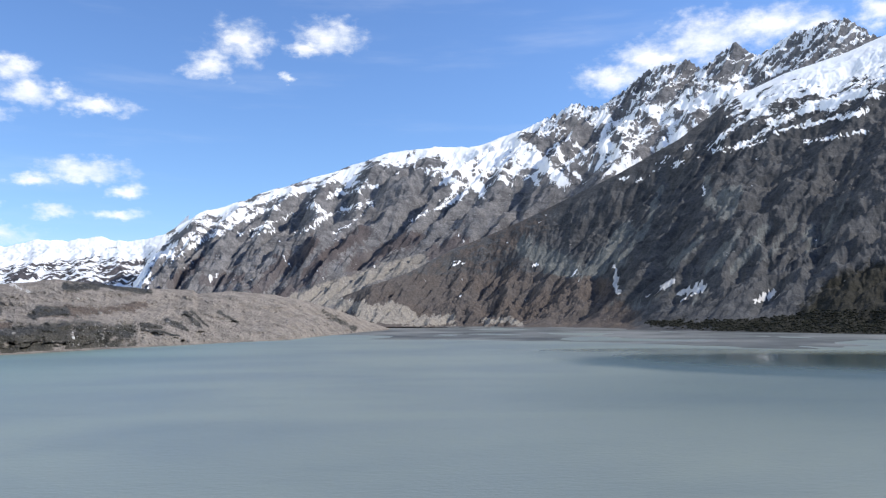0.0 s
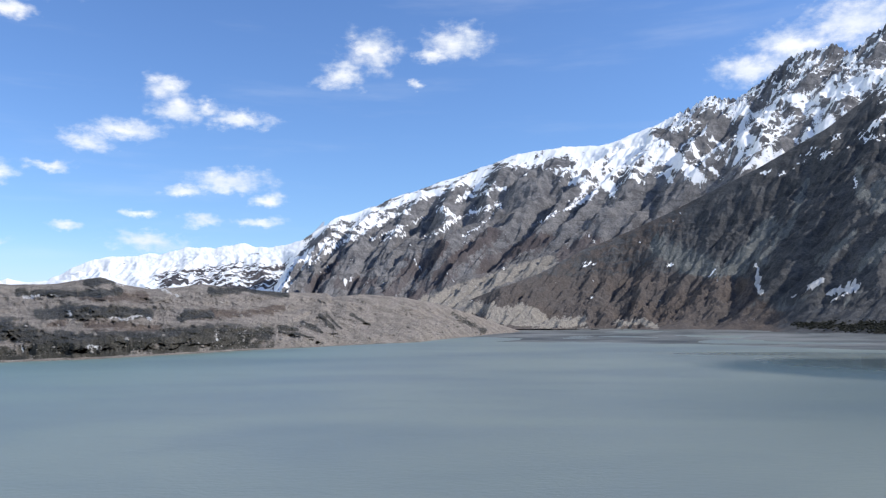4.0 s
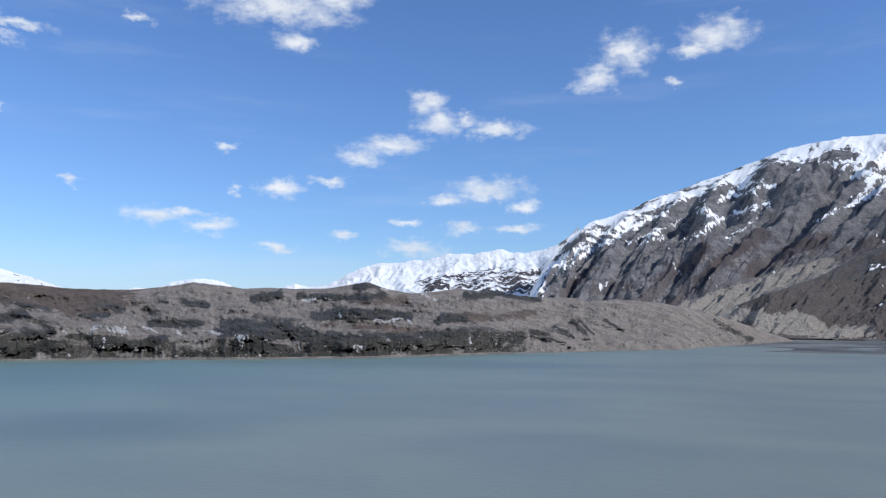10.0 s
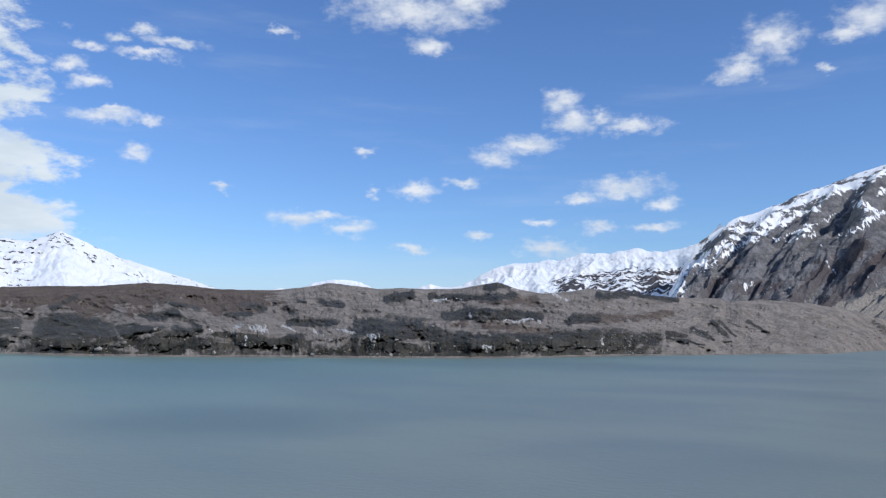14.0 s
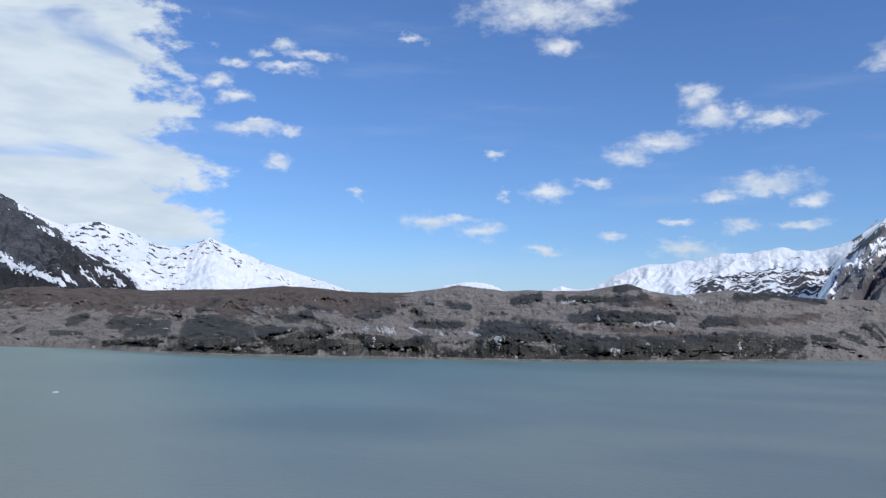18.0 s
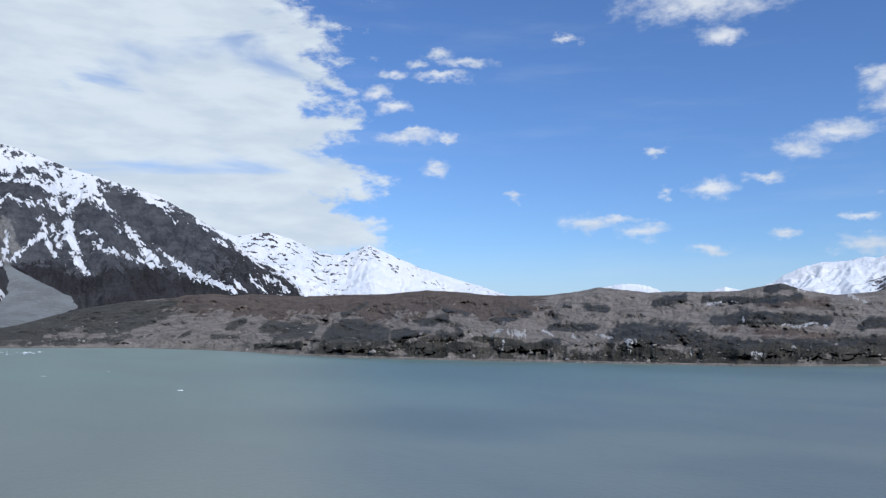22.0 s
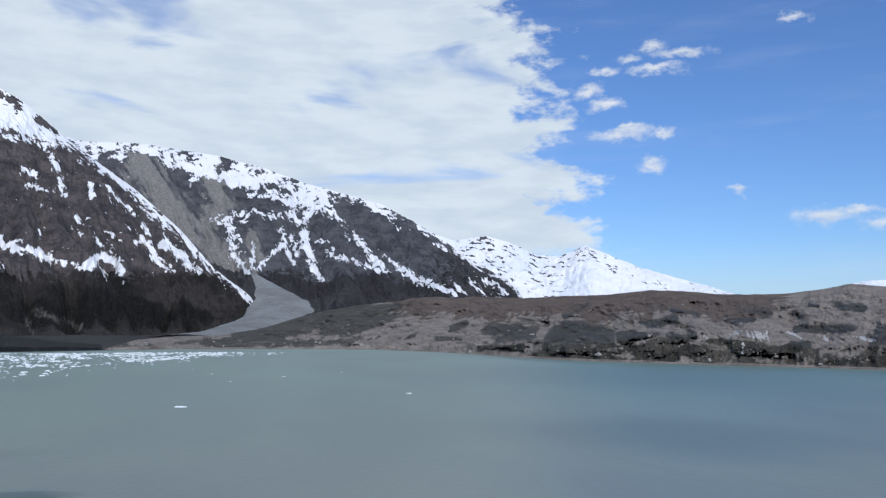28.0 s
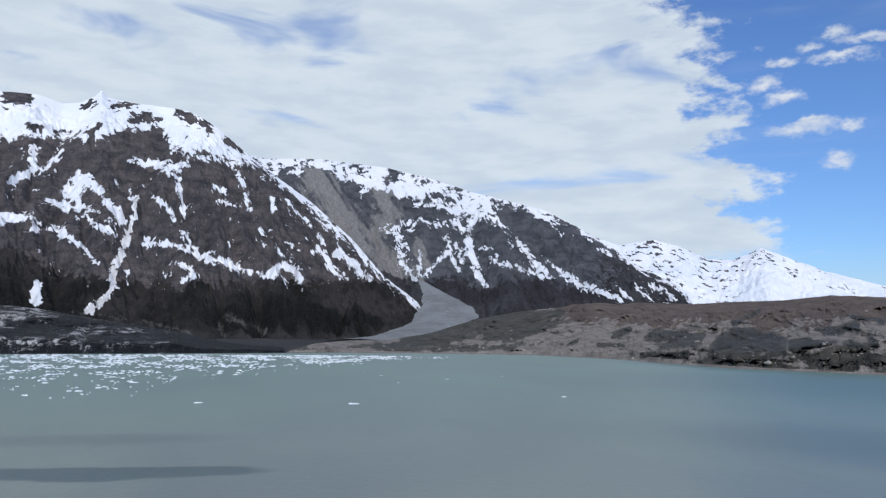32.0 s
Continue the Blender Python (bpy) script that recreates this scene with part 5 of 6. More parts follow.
# ---- the rubble-covered glacier front ----
def glacier_front(top, shore, nu, seed, rows, wall):
    """A glacier front by bearing: skyline, shore and the height of the ice wall over the beach. It climbs in rough steps and hummocks."""
    p = Perlin(seed)
    az = np.linspace(top[0][0], top[-1][0], nu)
    el, rt = curve(top, az)
    el = el + 0.05 * p.fbm(az * 1.6, az * 0 + 3, 5, 0.62) * np.clip(el + 1.4, 0, 1)
    (rs,) = curve(shore, az)
    (hw,) = curve(wall, az)
    rs = rs + 7 * p.fbm(az * 1.1, az * 0 + 1, 4)
    rt = np.convolve(np.pad(rt, 60, mode="edge"), np.hanning(121) / np.hanning(121).sum(), "valid")
    t0, t1 = (-EYE - 1.0) / rs, np.tan(np.radians(el))
    s = np.linspace(0, 1, rows)[:, None]
    T = t0 + (t1 - t0) * s
    A, L = np.broadcast_to(az, T.shape), np.broadcast_to(np.radians(az) * 750, T.shape)
    H = rs * (T - t0)
    full = np.maximum(H[-1], 0.5)
    size = np.clip(full / 40, 0.05, 1.0)
    beach = np.minimum(2.6 + 1.1 * p.fbm(L / 45, L * 0 + 5, 4), 0.3 * full)
    w = np.minimum(hw * (0.95 + 0.5 * p.fbm(L / 110, L * 0 + 8, 3)), 0.55 * full)
    warp = 0.7 * p.fbm(L / 110, H / 45, 3)
    hold = step(H, beach + 0.5, beach + 5) * (1 - step(s, 0.84, 1.0))
    lump = p.fbm(L / 40 + warp, H / 19, 4, 0.5)
    fine = p.fbm(L / 11, H / 6.5, 5, 0.62)
    Hd = H + size * hold * (6.5 * lump + 2.7 * fine)
    u = np.clip((Hd - beach - w) / (full - beach - w + 1e-6), 0, 1)
    D = 13 * np.clip(Hd / beach, 0, 1) + 1.1 * w * np.clip((Hd - beach) / w, 0, 1) + (rt - rs - 13 - 1.1 * w) * u ** 1.2
    cleft = p.ridged((L + 0.5 * H) / 14 + warp, H / 26, 4, 0.55)
    D = D + size * hold * (7.0 * p.fbm((L + 0.5 * H) / 19 + 7, H / 42, 4, 0.55) + 2.4 * p.fbm(L / 6.5, H / 15, 3, 0.6) + 3.2 * (0.75 - cleft))
    D = np.maximum.accumulate(np.maximum(D, 0) + 0.03 * H, axis=0)
    D = D + (rt - rs - D[-1]) * step(s, 0.8, 1.0)
    r = rs + D
    z = EYE + r * T
    x, y = -np.sin(np.radians(A)) * r, np.cos(np.radians(A)) * r
    up = upness(x, y, soften(z, 3))
    b = np.linspace(0.05, 1, 26)[:, None]
    rb, zt = rt + 900 * b, z[-1]
    zb = zt - (0.5 * np.maximum(zt, 0) + 8) * b + 3 * p.fbm(L[:1] / 40, b * 12, 3) * np.clip(b * 4, 0, 1) * size - 4 * b
    back = np.stack([-np.sin(np.radians(az)) * rb, np.cos(np.radians(az)) * rb, zb], -1)
    xyz = ashore(np.concatenate([np.stack([x, y, z], -1), back]))
    pad = lambda q: np.concatenate([q, np.repeat(q[-1:], 26, 0)])
    e = np.degrees(np.arctan(T))
    full_grid = lambda q: pad(np.broadcast_to(q, A.shape))
    return ruffle(dict(xyz=xyz, seam=rows, L=pad(L), H=pad(H), A=pad(A), E=pad(e), up=pad(up), f=full_grid(s), lump=pad(lump), fine=pad(fine), cleft=pad(cleft),
                       beach=full_grid(beach), z=pad(z), p=p, wall=full_grid(w)), pad(L), pad(1.4 * H), 0.12, 0.22)


TOP = ((95.5, -1.55, 1010),) + (((93.4, -0.96, 1150), (91.0, -0.74, 1200), (88.6, -0.71, 1300), (85.4, -0.15, 1450), (83.0, 0.61, 1500), (81.0, 1.12, 1500), (78.6, 1.54, 1450), (75.8, 1.85, 1400), (75.2, 2.03, 1300), (73.3, 2.17, 1300), (71.9, 2.04, 1350), (70.7, 2.19, 1300), (66.9, 2.09, 1300), (64.4, 2.24, 1280), (61.4, 2.32, 1250), (58.4, 2.63, 1220), (56.0, 2.53, 1200), (54.0, 2.33, 1180), (52.0, 2.29, 1160), (49.6, 2.33, 1150), (47.2, 2.62, 1130), (45.6, 2.92, 1120), (43.6, 2.71, 1110), (41.9, 2.53, 1100), (40.3, 2.62, 1090), (38.3, 2.56, 1080), (36.0, 2.62, 1070), (34.4, 2.91, 1060), (33.2, 3.11, 1050), (31.7, 2.60, 1050), (29.9, 2.30, 1060), (28.0, 2.46, 1080), (26.6, 2.68, 1090), (24.8, 2.46, 1100), (22.7, 2.23, 1120), (21.0, 2.08, 1140), (17.8, 1.99, 1200), (17.5, 1.72, 1180), (15.2, 1.91, 1250), (12.1, 1.63, 1320), (9.8, 1.18, 1400), (7.4, 0.49, 1500), (5.8, -0.13, 1650), (3.8, -0.83, 1750)))
SHORE = ((113, 883), (100, 914), (93, 985), (84, 1000), (78, 985), (72, 880), (68, 780), (64, 715), (60, 695), (53, 677), (42, 666), (34, 685), (28, 745), (19, 880), (11, 1030), (7, 1340), (4, 1690), (2.5, 1770))
WALL = ((113, 2), (80, 2), (72, 5), (68, 12), (60, 18), (54, 18), (48, 17), (42, 15), (36, 15), (28, 14), (24, 14), (20.5, 6), (17, 3), (2, 1))
g = glacier_front(TOP, SHORE, 2000, 5, 175, WALL)
p, L, H = g["p"], g["L"], g["H"]
tilt = L + 1.1 * H * np.clip(4 * p.fbm(L / 120, H / 90, 2), -1, 1)
wild = 0.55 * p.fbm(tilt / 26, H / 14, 5, 0.6) + 0.45 * p.fbm((L + 0.6 * H) / 8, H / 9, 4, 0.62)
broken = step(g["A"], 26, 34) * (1 - step(g["A"], 66, 70))
dark_ice = (
    (((69.31, -0.12), (67.98, -0.27), (66.53, -0.1)), 0.75, 0.8), (((70.19, -1.45), (68.7, -1.45), (67.34, -1.29)), 0.25, 0.3),
    (((64.9, -0.57), (63.36, -0.16), (61.72, -0.54)), 0.85, 0.9), (((65.26, -1.28), (64.02, -1.44)), 0.35, 0.35),
    (((64.17, 0.95), (62.63, 1.61)), 0.3, 0.3), (((72.24, -0.07), (71.3, 0.37)), 0.3, 0.3),
    (((73.33, -0.84), (71.62, -0.91)), 0.22, 0.22), (((78.59, -0.78), (79.46, -1.08)), 0.15, 0.12),
    (((77.25, -0.78), (78.12, -0.93)), 0.12, 0.1), (((74.85, -0.62), (75.96, -0.81)), 0.15, 0.15),
    (((74.42, 0.52), (75.38, 0.28)), 0.14, 0.14), (((60.54, -0.62), (57.87, -0.76), (56.17, -0.5)), 0.42, 0.45),
    (((58.8, -1.4), (57.07, -1.39), (55.23, -1.3)), 0.4, 0.4),
)
dark_ice_b = (
    (((59.15, 0.28), (57.03, 0.7)), 0.28, 0.28), (((52.38, 1.34), (50.58, 1.07)), 0.3, 0.3),
    (((54.07, 0.64), (51.94, 0.74)), 0.22, 0.25), (((53.07, -1.37), (50.65, -1.35), (48.31, -1.01)), 0.3, 0.3),
    (((49.03, 0.11), (47.05, 0.05), (45.47, 0.14)), 0.28, 0.3), (((57.12, 1.3), (55.43, 1.04)), 0.2, 0.2),
    (((43.68, -0.09), (41.29, -0.47), (39.15, -0.37)), 0.65, 0.65), (((39.16, -0.45), (37.7, -0.83)), 0.55, 0.45),
    (((37.23, -1.37), (33.32, -1.15), (29.91, -1.1)), 0.55, 0.5), (((29.18, -0.87), (27.13, -0.84), (25.01, -0.66), (22.07, -0.76)), 0.6, 0.6),
    (((36.96, 0.59), (34.05, 0.75), (30.23, 0.61)), 0.4, 0.4), (((27.79, 0.62), (25.99, 0.48)), 0.3, 0.25),
)
dark_ice_c = (
    (((38.15, 2.0), (34.8, 1.91), (32.04, 2.05)), 0.22, 0.22), (((34.01, 2.72), (32.02, 2.89)), 0.22, 0.2),
    (((26.06, 2.3), (25.25, 2.07)), 0.22, 0.25), (((23.05, 2.19), (20.71, 1.88)), 0.25, 0.25),
    (((41.36, 1.76), (39.54, 2.08)), 0.3, 0.28), (((46.24, 1.59), (44.71, 1.39)), 0.2, 0.2),
    (((48.14, 1.62), (47.59, 1.54)), 0.14, 0.14), (((43.24, 0.31), (44.0, -0.81)), 0.25, 0.25),
)
pale_rubble = (
    (((74.2, 0.53), (74.96, 0.14), (75.7, -0.44)), 0.26, 0.26), (((71.83, 0.63), (70.29, 0.96)), 0.2, 0.18),
    (((70.54, -0.13), (70.95, -1.07)), 0.1, 0.1), (((73.87, -0.69), (72.01, -0.38)), 0.08, 0.08),
    (((60.86, 1.15), (61.93, 1.46)), 0.1, 0.1), (((60.25, 0.27), (58.99, 0.04)), 0.2, 0.2),
    (((59.52, -0.85), (57.8, -0.52)), 0.12, 0.12), (((56.59, -0.18), (55.92, -0.34)), 0.12, 0.12),
    (((54.74, 0.39), (53.22, 1.13)), 0.09, 0.09), (((60.13, -1.73), (61.07, -1.74)), 0.15, 0.15),
    (((55.0, 0.39), (55.84, 0.1)), 0.14, 0.14), (((53.74, 1.33), (54.58, 0.92)), 0.3, 0.35),
    (((50.22, 0.67), (47.05, 0.77), (44.35, 0.71)), 0.35, 0.35), (((37.21, 0.04), (34.06, -0.13), (30.32, -0.21)), 0.25, 0.25),
)
pale_rubble_b = (
    (((47.4, -1.49), (46.41, -1.08), (46.01, -0.75)), 0.16, 0.14), (((45.47, -1.31), (44.58, -1.02)), 0.2, 0.2),
    (((70.27, 0.57), (70.81, -0.02)), 0.12, 0.12), (((65.5, 0.22), (65.99, -0.38)), 0.3, 0.3),
)
white_ice = (
    (((53.63, -0.65), (52.87, 0.0)), 0.2, 0.22), (((52.36, -0.23), (51.29, -0.47)), 0.28, 0.28),
    (((51.03, -0.06), (50.84, -0.71)), 0.14, 0.14), (((52.65, -0.88), (52.73, -1.53)), 0.1, 0.12),
    (((47.22, -0.44), (46.59, -0.76)), 0.14, 0.14), (((45.47, -0.43), (44.0, -0.65)), 0.1, 0.1),
    (((42.93, -0.8), (42.22, -0.8)), 0.2, 0.2), (((42.66, -1.04), (42.49, -1.52)), 0.14, 0.16),
    (((37.83, 1.76), (36.94, 1.8)), 0.14, 0.12), (((35.21, 0.75), (35.06, 0.29)), 0.14, 0.14),
    (((32.68, 0.38), (31.79, 0.23)), 0.14, 0.16), (((31.79, 0.23), (30.74, 0.54), (30.09, 0.31)), 0.16, 0.14),
    (((34.24, -1.47), (33.48, -1.54)), 0.18, 0.18), (((25.69, -0.81), (25.59, -1.1)), 0.12, 0.12),
    (((36.3, 1.88), (35.58, 1.76)), 0.09, 0.09),
)
white_ice_b = (
    (((32.18, 2.59), (31.73, 2.43)), 0.09, 0.09), (((28.24, 1.88), (29.24, 2.33)), 0.14, 0.12),
    (((38.27, -1.3), (38.11, -1.61)), 0.1, 0.1), (((40.89, -1.26), (40.64, -1.41)), 0.1, 0.1),
    (((40.78, 1.6), (40.61, 1.76)), 0.08, 0.08), (((49.76, -0.05), (48.76, -0.53)), 0.1, 0.1),
    (((55.16, -0.42), (54.98, -0.58)), 0.08, 0.08),
)
dark_bank = (
    (((40.99, -0.58), (39.19, -0.7), (37.9, -0.6)), 0.5, 0.5), (((36.96, -0.91), (33.55, -1.02), (30.06, -1.05)), 0.5, 0.5),
    (((29.66, -0.97), (26.07, -1.0), (22.0, -0.94)), 0.5, 0.4), (((33.59, 0.76), (30.87, 0.52)), 0.35, 0.3),
    (((28.1, 0.28), (26.09, 0.59)), 0.25, 0.2), (((21.19, -0.62), (18.71, -1.12)), 0.12, 0.1),
    (((18.3, 0.49), (17.27, -0.64)), 0.2, 0.16), (((17.89, 0.57), (16.73, -0.56)), 0.1, 0.1),
    (((16.03, 0.48), (14.66, -0.25)), 0.16, 0.1), (((21.19, -0.3), (19.95, -0.47)), 0.2, 0.15),
    (((25.3, 2.19), (22.85, 2.39)), 0.3, 0.25), (((8.45, 0.33), (6.26, -0.87)), 0.3, 0.25),
    (((43.19, -0.12), (42.06, -0.42)), 0.15, 0.15), (((19.54, -0.03), (18.22, -0.72)), 0.25, 0.2),
)
dark_slope = (
    (((84.17, -0.53), (80.15, 0.79), (75.54, 1.52)), 0.35, 0.3), (((81.24, -0.39), (77.07, 0.63), (73.97, 1.39)), 0.3, 0.25),
    (((87.32, -1.22), (84.17, -0.68)), 0.3, 0.3), (((88.9, -1.33), (84.0, -1.15), (79.5, -1.1)), 0.3, 0.2), (((80.1, -0.58), (78.21, 0.02)), 0.2, 0.2),
)
talus = (
    (((77.41, -0.95), (75.12, 0.45), (72.98, 1.28)), 0.08, 0.1), (((76.25, -1.14), (73.94, 0.27), (72.36, 0.89)), 0.08, 0.1),
    (((74.5, -0.93), (72.74, -0.12)), 0.08, 0.08), (((78.18, -0.88), (77.04, -0.36)), 0.06, 0.06),
)
gravel_foot = (
    (((93.9, -1.09), (90.73, -0.94), (87.72, -0.63)), 0.14, 0.14),
)
blobs = strokes(g, dark_ice + dark_ice_b + dark_ice_c + dark_bank, 1.15)
pale = strokes(g, pale_rubble + pale_rubble_b, 1.2) + 1.2 * strokes(g, talus + gravel_foot, 1.2)
veins = p.ridged(tilt / 42 + 0.5 * wild, H / 17, 3, 0.55)
on_wall = step(H - g["beach"], -0.4, 0.6) * (1 - step(H - g["beach"] - 0.9 * g["wall"], -1, 2)) * step(g["A"], 20.5, 22) * (1 - step(g["A"], 65, 69))
dark = -0.30 + 0.30 * broken + np.maximum(1.5 * blobs, on_wall * (0.78 + 0.35 * step(46 - g["A"], 0, 4))) + 1.55 * wild - 0.9 * pale - 0.7 * step(veins, 0.84, 0.97) * broken - 0.25 * step(g["lump"], 0.1, 0.5)
dark = dark - 1.4 * (1 - step(H - g["beach"], -0.3, 0.8)) - 0.25 * step(18 - g["A"], 0, 4) 
crown = step(g["A"], 46, 53) * (1 - step(g["A"], 72, 79)) * step(g["f"] + 0.3 * wild + 0.25 * g["lump"], 0.58, 0.74)
# darkening towards the left end paints cloud shade onto the rubble
dark = dark + 1.3 * strokes(g, dark_slope, 1.5) - 0.8 * crown + 1.15 * step(g["A"], 74, 81) * step(g["f"] + 0.3 * wild, 0.3, 0.6)
brown = 1.0 * crown + 0.8 * strokes(g, ((((34.06, 0.03), (29.61, -0.38)), 0.5, 0.4), (((34.46, 1.74), (30.40, 1.76)), 0.5, 0.5), (((36.54, -0.15), (35.49, 0.22)), 0.3, 0.3), (((27.71, 0.39), (21.04, 0.98)), 0.5, 0.4))) + 0.8 * step(g["A"], 64, 70) * (1 - step(g["A"], 72, 79)) * step(g["f"] + 0.3 * wild, 0.6, 0.85) + 0.75 * wild - 0.05 + 0.3 * step(g["A"], 80, 86)
flutes = p.ridged((L + 1.5 * wild) / 5, H / 9, 4, 0.65)
ice = strokes(g, white_ice + white_ice_b, 1.2)
ice = 1.1 * ice * (0.5 + 0.55 * step(flutes, 0.45, 0.9)) + 0.55 * wild - 0.08
# the ice walls and dark hummocks are pulled out along the camera's rays, the pale gullies pushed back, to fit its view
bulge = soften((6.0 * np.clip(blobs, 0, 0.8) + 1.0 * wild * broken - 3.0 * pale) * step(H - g["beach"], 0.0, 9.0) * (1 - step(g["f"], 0.8, 0.97)), 4)
reach_in = 1 - bulge / np.hypot(g["xyz"][..., 0], g["xyz"][..., 1])
g["xyz"] = np.stack([g["xyz"][..., 0] * reach_in, g["xyz"][..., 1] * reach_in, EYE + (g["xyz"][..., 2] - EYE) * reach_in], -1)
front = tagged(new("glacier_front"), "rubble-covered glacier front of grey gravel, brown till and dark ice cliffs", "glacier")
layers = dict(dark=dark, brown=brown, ice=ice)
cliff = ((H > g["beach"]) & (H < g["beach"] + g["wall"]) & (g["A"] > 21) & (g["A"] < 71))[:-1, :-1]
till = ((g["A"] > 47) & (g["A"] < 83) & (g["f"] > 0.68))[:-1, :-1]
part("rubble_slope", cells(g, ~cliff & ~till, layers, debris, "rubble_slope"), front)
part("till_cap", cells(g, till & ~cliff, layers, debris, "till_cap"), front, "rust-brown till over the ice")
bounds = (20, 27, 33, 38, 43, 48, 53, 58, 63, 68, 80)
for lo, hi in zip(bounds, bounds[1:]):
    piece = cliff & (g["A"][:-1, :-1] >= lo) & (g["A"][:-1, :-1] < hi)
    if piece.sum() > 200:
        part("ice_cliff", cells(g, piece, layers, debris, "ice_cliff"), front, "dark dirty ice cliff over the beach")
front_grid = g

# the dark crevassed glacier at the foot of the brown mountain, cloud shade put into its colour
TOP_W = ((124.4, 1.57, 1250), (119.3, 1.44, 1250), (113.4, 1.27, 1250), (111.5, 1.11, 1250), (109.2, 0.73, 1250), (106.8, 0.33, 1230), (103.2, -0.18, 1200), (100.7, -0.76, 1150), (98.0, -1.16, 1080), (95.7, -1.30, 1050))
g = glacier_front(TOP_W, ((130, 860), (113, 883), (104, 905), (99, 925), (95, 960)), 620, 15, 120, ((130, 14), (113, 14), (104, 9), (99, 3), (95, 1)))
p, L, H = g["p"], g["L"], g["H"]
wild = 0.6 * p.fbm(L / 40, H / 10, 5, 0.6) + 0.4 * p.fbm(L / 9, H / 5, 4, 0.6)
ice = 0.40 + 1.1 * wild + 0.15 * strokes(g, ((((113.38, 0.57), (111.49, 0.61)), 0.8, 0.5), (((110.09, -1.17), (108.78, -0.98)), 0.4, 0.3), (((107.07, -1.23), (104.99, -1.07)), 0.3, 0.3), (((113.27, -1.19), (111.38, -1.25)), 0.5, 0.4))) - 0.5 * step(104.5 - g["A"], 0, 4)
west = tagged(new("glacier_front"), "debris-covered glacier front with white ice showing through, cloud shade in its dark tone", "glacier")
layers = dict(dark=1.5 + 0.2 * wild, brown=wild * 0, ice=ice - 0.16)
cliff = ((H > g["beach"]) & (H < g["beach"] + g["wall"]))[:-1, :-1]
part("rubble_slope", cells(g, ~cliff, layers, shaded_debris, "rubble_slope"), west)
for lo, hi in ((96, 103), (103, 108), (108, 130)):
    part("ice_cliff", cells(g, cliff & (g["A"][:-1, :-1] >= lo) & (g["A"][:-1, :-1] < hi), layers, shaded_debris, "ice_cliff"), west, "dirty ice cliff with white ice showing, cloud shade in its colour")


# ---- boulders ----
def rock_mesh(seed, squash=0.7, bits=2):
    rs = random.Random(seed)
    bm = bmesh.new()
    bmesh.ops.create_icosphere(bm, subdivisions=bits, radius=1.0)
    cuts = [(Vector((rs.uniform(-1, 1), rs.uniform(-1, 1), rs.uniform(-1, 1))).normalized(), rs.uniform(0.55, 0.85)) for _ in range(7)]
    for v in bm.verts:
        for n, d in cuts:
            over = v.co.dot(n) - d
            if over > 0:
                v.co -= n * over
        v.co *= rs.uniform(0.93, 1.07)
        v.co.z *= squash
    me = bpy.data.meshes.new("boulder")
    bm.to_mesh(me)
    bm.free()
    return me


def boulder_material():
    m, tree, bsdf = material("boulder")
    info = tree.nodes.new("ShaderNodeObjectInfo").outputs["Random"]
    geo = tree.nodes.new("ShaderNodeNewGeometry").outputs["Random Per Island"]
    n = noise_node(tree, place(tree), 1.4, 5, 0.65)
    tone = math_node(tree, "FRACT", math_node(tree, "ADD", info, geo))
    col = mix(tree, tone, (0.13, 0.12, 0.11), (0.33, 0.31, 0.285))
    col = mix(tree, ramp(tree, n, 0.45, 0.7, 0.0, 0.6), col, (0.10, 0.095, 0.09))
    link(tree, col, bsdf.inputs["Base Color"])
    bsdf.inputs["Roughness"].default_value = 0.9
    bump(tree, bsdf, n, 0.6, 0.15)
    return m


boulder_mat = boulder_material()
kinds = [rock_mesh(100 + k, 0.6 + 0.08 * k) for k in range(5)]
for me in kinds:
    me.materials.append(boulder_mat)
g = front_grid
rs = random.Random(77)
nv, nu = g["A"].shape


def spot(weight):
    """A random place on the glacier front, by a weight from bearing and share of the slope."""
    while True:
        i, j = rs.randrange(6, nv - 36), rs.randrange(4, nu - 4)
        if rs.random() < weight(g["A"][i, j], g["f"][i, j], g["z"][i, j]) and g["z"][i, j] > 0.3:
            return Vector(g["xyz"][i, j])


def weight(a, f, z):
    w = 0.25 + (0.9 if 6 < a < 26 else 0) + (0.9 if 73 < a < 84 and 0.12 < f < 0.85 else 0)
    return w * (1.0 if f < 0.7 else 0.35)


for k in range(280):
    ob = new("boulder", kinds[k % 5])
    size = rs.choice((0.8, 1.0, 1.2, 1.5, 1.9, 2.4))
    ob.parent = front
    ob.matrix_world = Matrix.Translation(spot(weight) + Vector((0, 0, 0.15 * size))) @ Euler((0, 0, rs.uniform(0, 6.3))).to_matrix().to_4x4() @ Matrix.Diagonal((size * rs.uniform(0.8, 1.4), size, size, 1))


def scatter(name, shapes, places, mat):
    """Many small pieces in one mesh: places are (spot, turn, sizes)."""
    verts, faces, base = [], [], 0
    tables = [(np.array([v.co[:] for v in me.vertices]), [tuple(p.vertices) for p in me.polygons]) for me in shapes]
    for k, (at, turn_by, size) in enumerate(places):
        co, fs = tables[k % len(tables)]
        c, sn_ = math.cos(turn_by), math.sin(turn_by)
        q = co * np.array(size)
        verts.append(np.stack([q[:, 0] * c - q[:, 1] * sn_, q[:, 0] * sn_ + q[:, 1] * c, q[:, 2]], 1) + np.array(at))
        faces.extend(tuple(i + base for i in f) for f in fs)
        base += len(co)
    me = bpy.data.meshes.new(name)
    me.from_pydata(np.concatenate(verts).tolist(), [], faces)
    me.materials.append(mat)
    return me


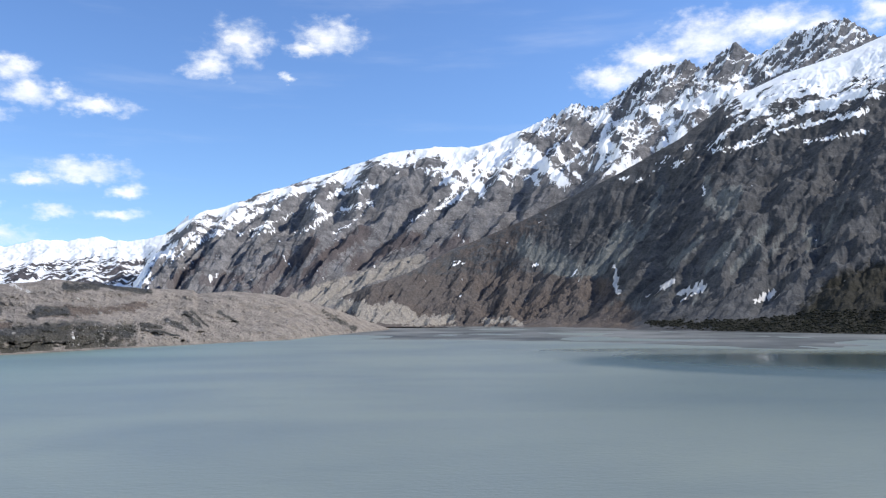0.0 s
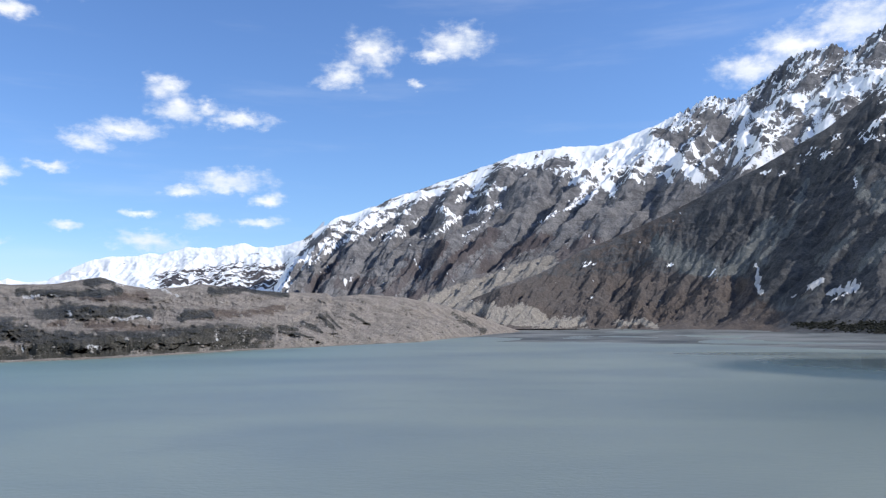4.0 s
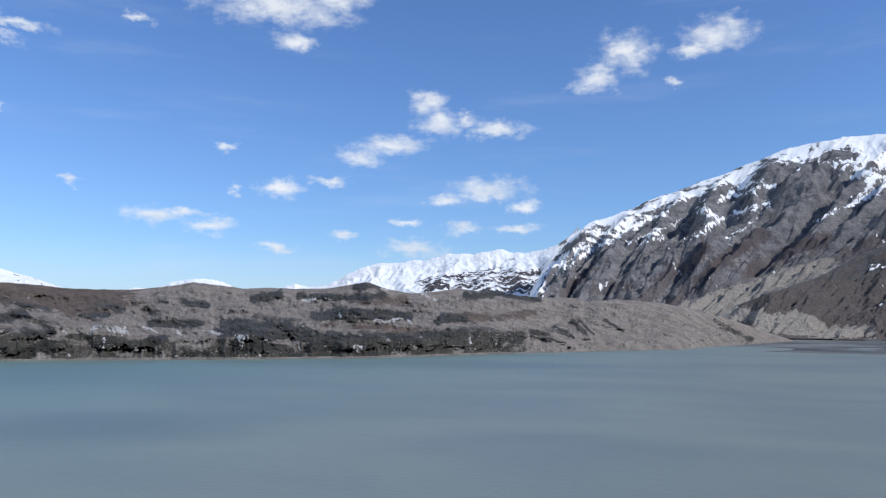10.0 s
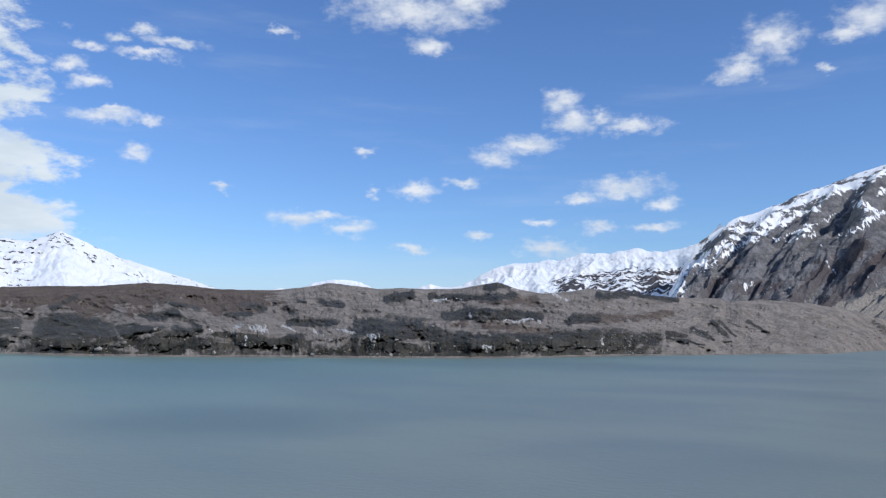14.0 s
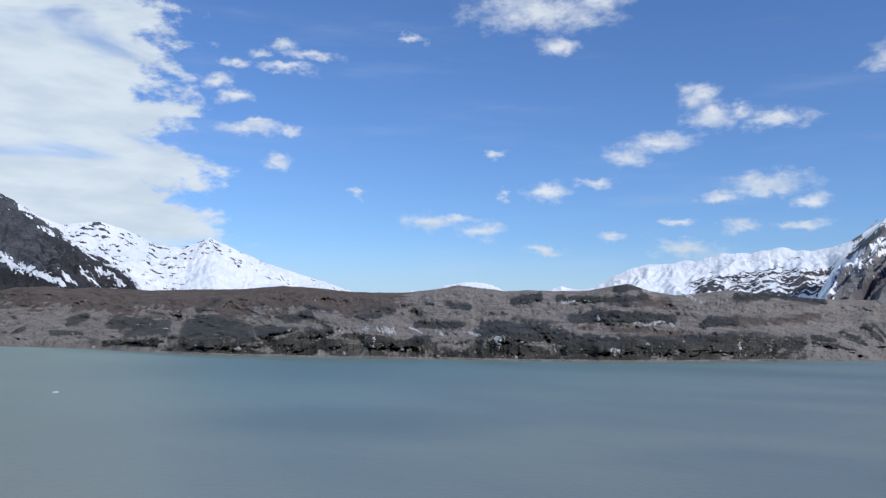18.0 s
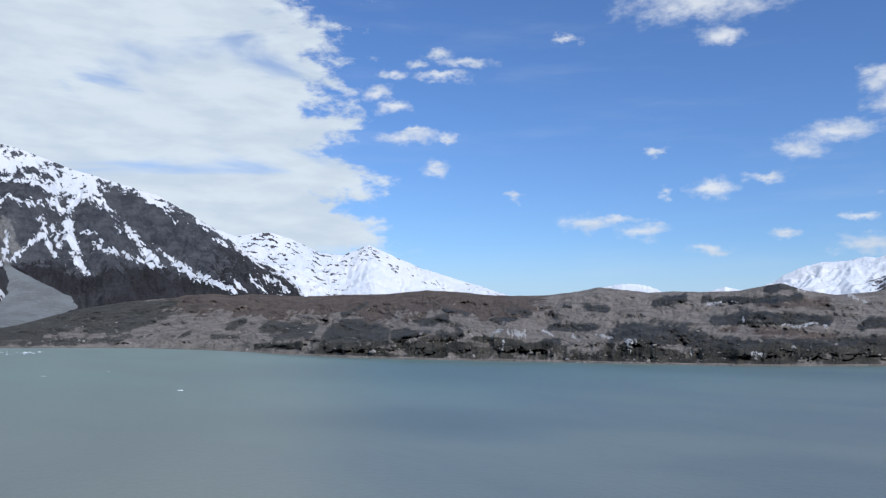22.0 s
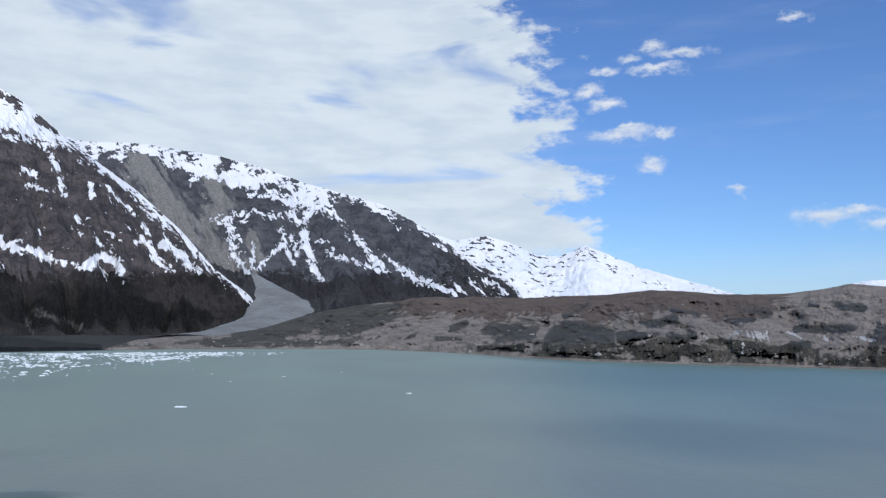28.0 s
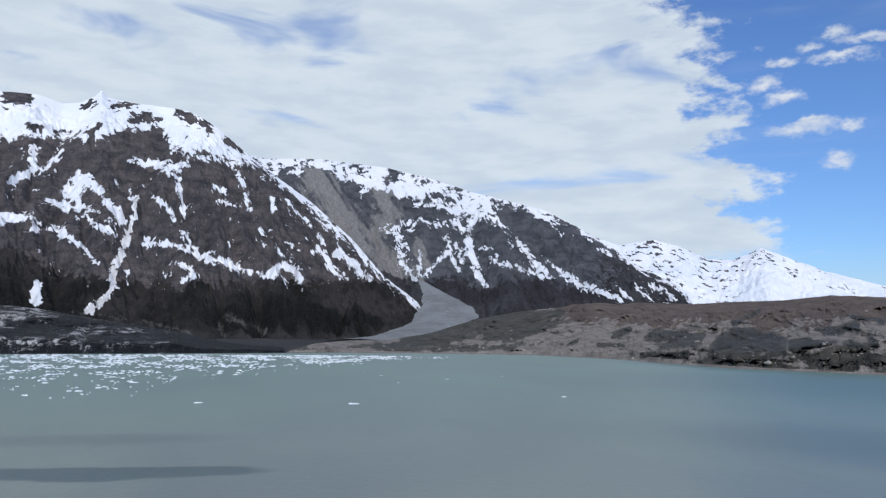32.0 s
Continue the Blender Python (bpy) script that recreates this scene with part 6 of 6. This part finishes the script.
pebbles = [rock_mesh(200 + k, 0.7, 1) for k in range(4)]
places = []
for k in range(4500):
    s = rs.uniform(0.35, 1.0) ** 1.5
    places.append((spot(weight), rs.uniform(0, 6.3), (s * rs.uniform(0.8, 1.5), s, s)))
tagged(part("rubble", scatter("rubble", pebbles, places, boulder_mat), front), "scattered pale stones", kind="stuff")


leaf_mat = ground_material("scrub_leaves", (0.026, 0.027, 0.019), (0.014, 0.016, 0.012), (0.034, 0.032, 0.024), 0.25, 0.4)
clumps = [rock_mesh(240 + k, 0.85, 2) for k in range(4)]
rs = random.Random(12)
places = []
for k in range(4500):
    i, j = scrub_spots[rs.randrange(len(scrub_spots))]
    s = rs.uniform(0.8, 2.4)
    places.append((Vector(scrub_grid["xyz"][i, j]) + Vector((rs.uniform(-5, 5), rs.uniform(-5, 5), 0.2 * s)), rs.uniform(0, 6.3), (s * rs.uniform(0.9, 1.6), s, s * rs.uniform(0.6, 1.0))))
tagged(new("scrub", scatter("scrub", clumps, places, leaf_mat)), "low dark green scrub along the foot of the mountain", "scrub", kind="stuff")
rs = random.Random(78)


# ---- ice afloat ----
def ice_material():
    m, tree, bsdf = material("floating_ice")
    n = noise_node(tree, place(tree), 1.1, 5, 0.6)
    tone = tree.nodes.new("ShaderNodeNewGeometry").outputs["Random Per Island"]
    col = mix(tree, tone, (0.58, 0.64, 0.68), (0.80, 0.82, 0.84))
    link(tree, mix(tree, ramp(tree, n, 0.5, 0.75, 0.0, 0.5), col, (0.45, 0.56, 0.62)), bsdf.inputs["Base Color"])
    bsdf.inputs["Roughness"].default_value = 0.45
    bump(tree, bsdf, n, 0.6, 0.15)
    return m


ice_mat = ice_material()


def floe_mesh(seed, sides):
    """A floe: a broken outline with an undercut edge and a few humps on top."""
    rs = random.Random(seed)
    bm = bmesh.new()
    rings = []
    for r, z in ((0.85, -0.25), (1.0, 0.0), (0.93, 0.16), (0.55, 0.30)):
        rings.append([(r, z)] * sides)
    wob = [rs.uniform(0.6, 1.15) for _ in range(sides)]
    vs = []
    for ring in rings:
        vs.append([bm.verts.new((r * wob[k] * math.cos(k * 6.2832 / sides), 0.75 * r * wob[k] * math.sin(k * 6.2832 / sides), z * rs.uniform(0.6, 1.5))) for k, (r, z) in enumerate(ring)])
    for a, b in zip(vs, vs[1:]):
        for k in range(sides):
            bm.faces.new((a[k], a[(k + 1) % sides], b[(k + 1) % sides], b[k]))
    bm.faces.new(vs[-1])
    bm.faces.new(list(reversed(vs[0])))
    me = bpy.data.meshes.new("ice_floe")
    bm.to_mesh(me)
    bm.free()
    return me


FLOES = ((95.2, 290, 3.9), (83.7, 290, 4.8), (79.7, 458, 2.8), (69.5, 350, 2.8), (76.1, 500, 1.9), (84.8, 485, 2.0), (82.8, 418, 1.9), (86.5, 533, 1.5), (19.4, 636, 1.3))
for k, (az, r, width) in enumerate(FLOES):
    me = floe_mesh(300 + k, 11)
    me.materials.append(ice_mat)
    ob = tagged(new("ice_floe", me), "small white ice floe adrift on the silty water", "ice floe", "floes adrift in the bay")
    ob.matrix_world = Matrix.Translation(polar(az, r, 0.05)) @ Euler((0, 0, radians(az) + rs.uniform(-0.3, 0.3))).to_matrix().to_4x4() @ Matrix.Diagonal((width / 2, width / 2.4, width / 5, 1))
bits = [floe_mesh(400 + k, 6 + k % 3) for k in range(5)]
lead = Perlin(91)
loose, brash = [], []
while len(brash) < 4600:
    az, r = rs.uniform(83.5, 128), 330 + 545 * rs.random() ** 0.55
    edge = 86.5 + (870 - r) / 30.0 * (1.0 if r > 600 else 1.15)
    if r > 905 - abs(az - 101) * 2.2 or az < edge - 4 * rs.random() ** 2:
        continue
    band = float(lead.fbm(np.array([az / 2.2]), np.array([r / 45.0]), 4)[0])
    if rs.random() > 0.24 + 2.2 * (band + 0.02) + 0.5 * max(0, (r - 640) / 260):
        continue
    s = rs.choice((0.5, 0.6, 0.8, 1.0, 1.3, 1.8, 2.4)) * (1.0 if r > 500 else 0.7)
    item = (Vector(ashore(np.array(polar(az, r, 0.1)))), rs.uniform(0, 6.3), (s, s * rs.uniform(0.6, 1.0), 0.3 + 0.5 * s))
    (loose if s > 1.2 and len(loose) < 120 and r < 760 else brash).append(item)
for k, (at, turn_by, size) in enumerate(loose):
    if k < 5:
        bits[k].materials.append(ice_mat)
    ob = tagged(new("ice_floe", bits[k % 5]), "small broken piece of white glacier ice afloat", "ice floe", "floes adrift in the bay")
    ob.matrix_world = Matrix.Translation(at) @ Euler((0, 0, turn_by)).to_matrix().to_4x4() @ Matrix.Diagonal((*size, 1))
tagged(new("brash_ice", scatter("brash_ice", bits, brash, ice_mat)), "field of small broken ice afloat before the glacier", "ice", kind="stuff")
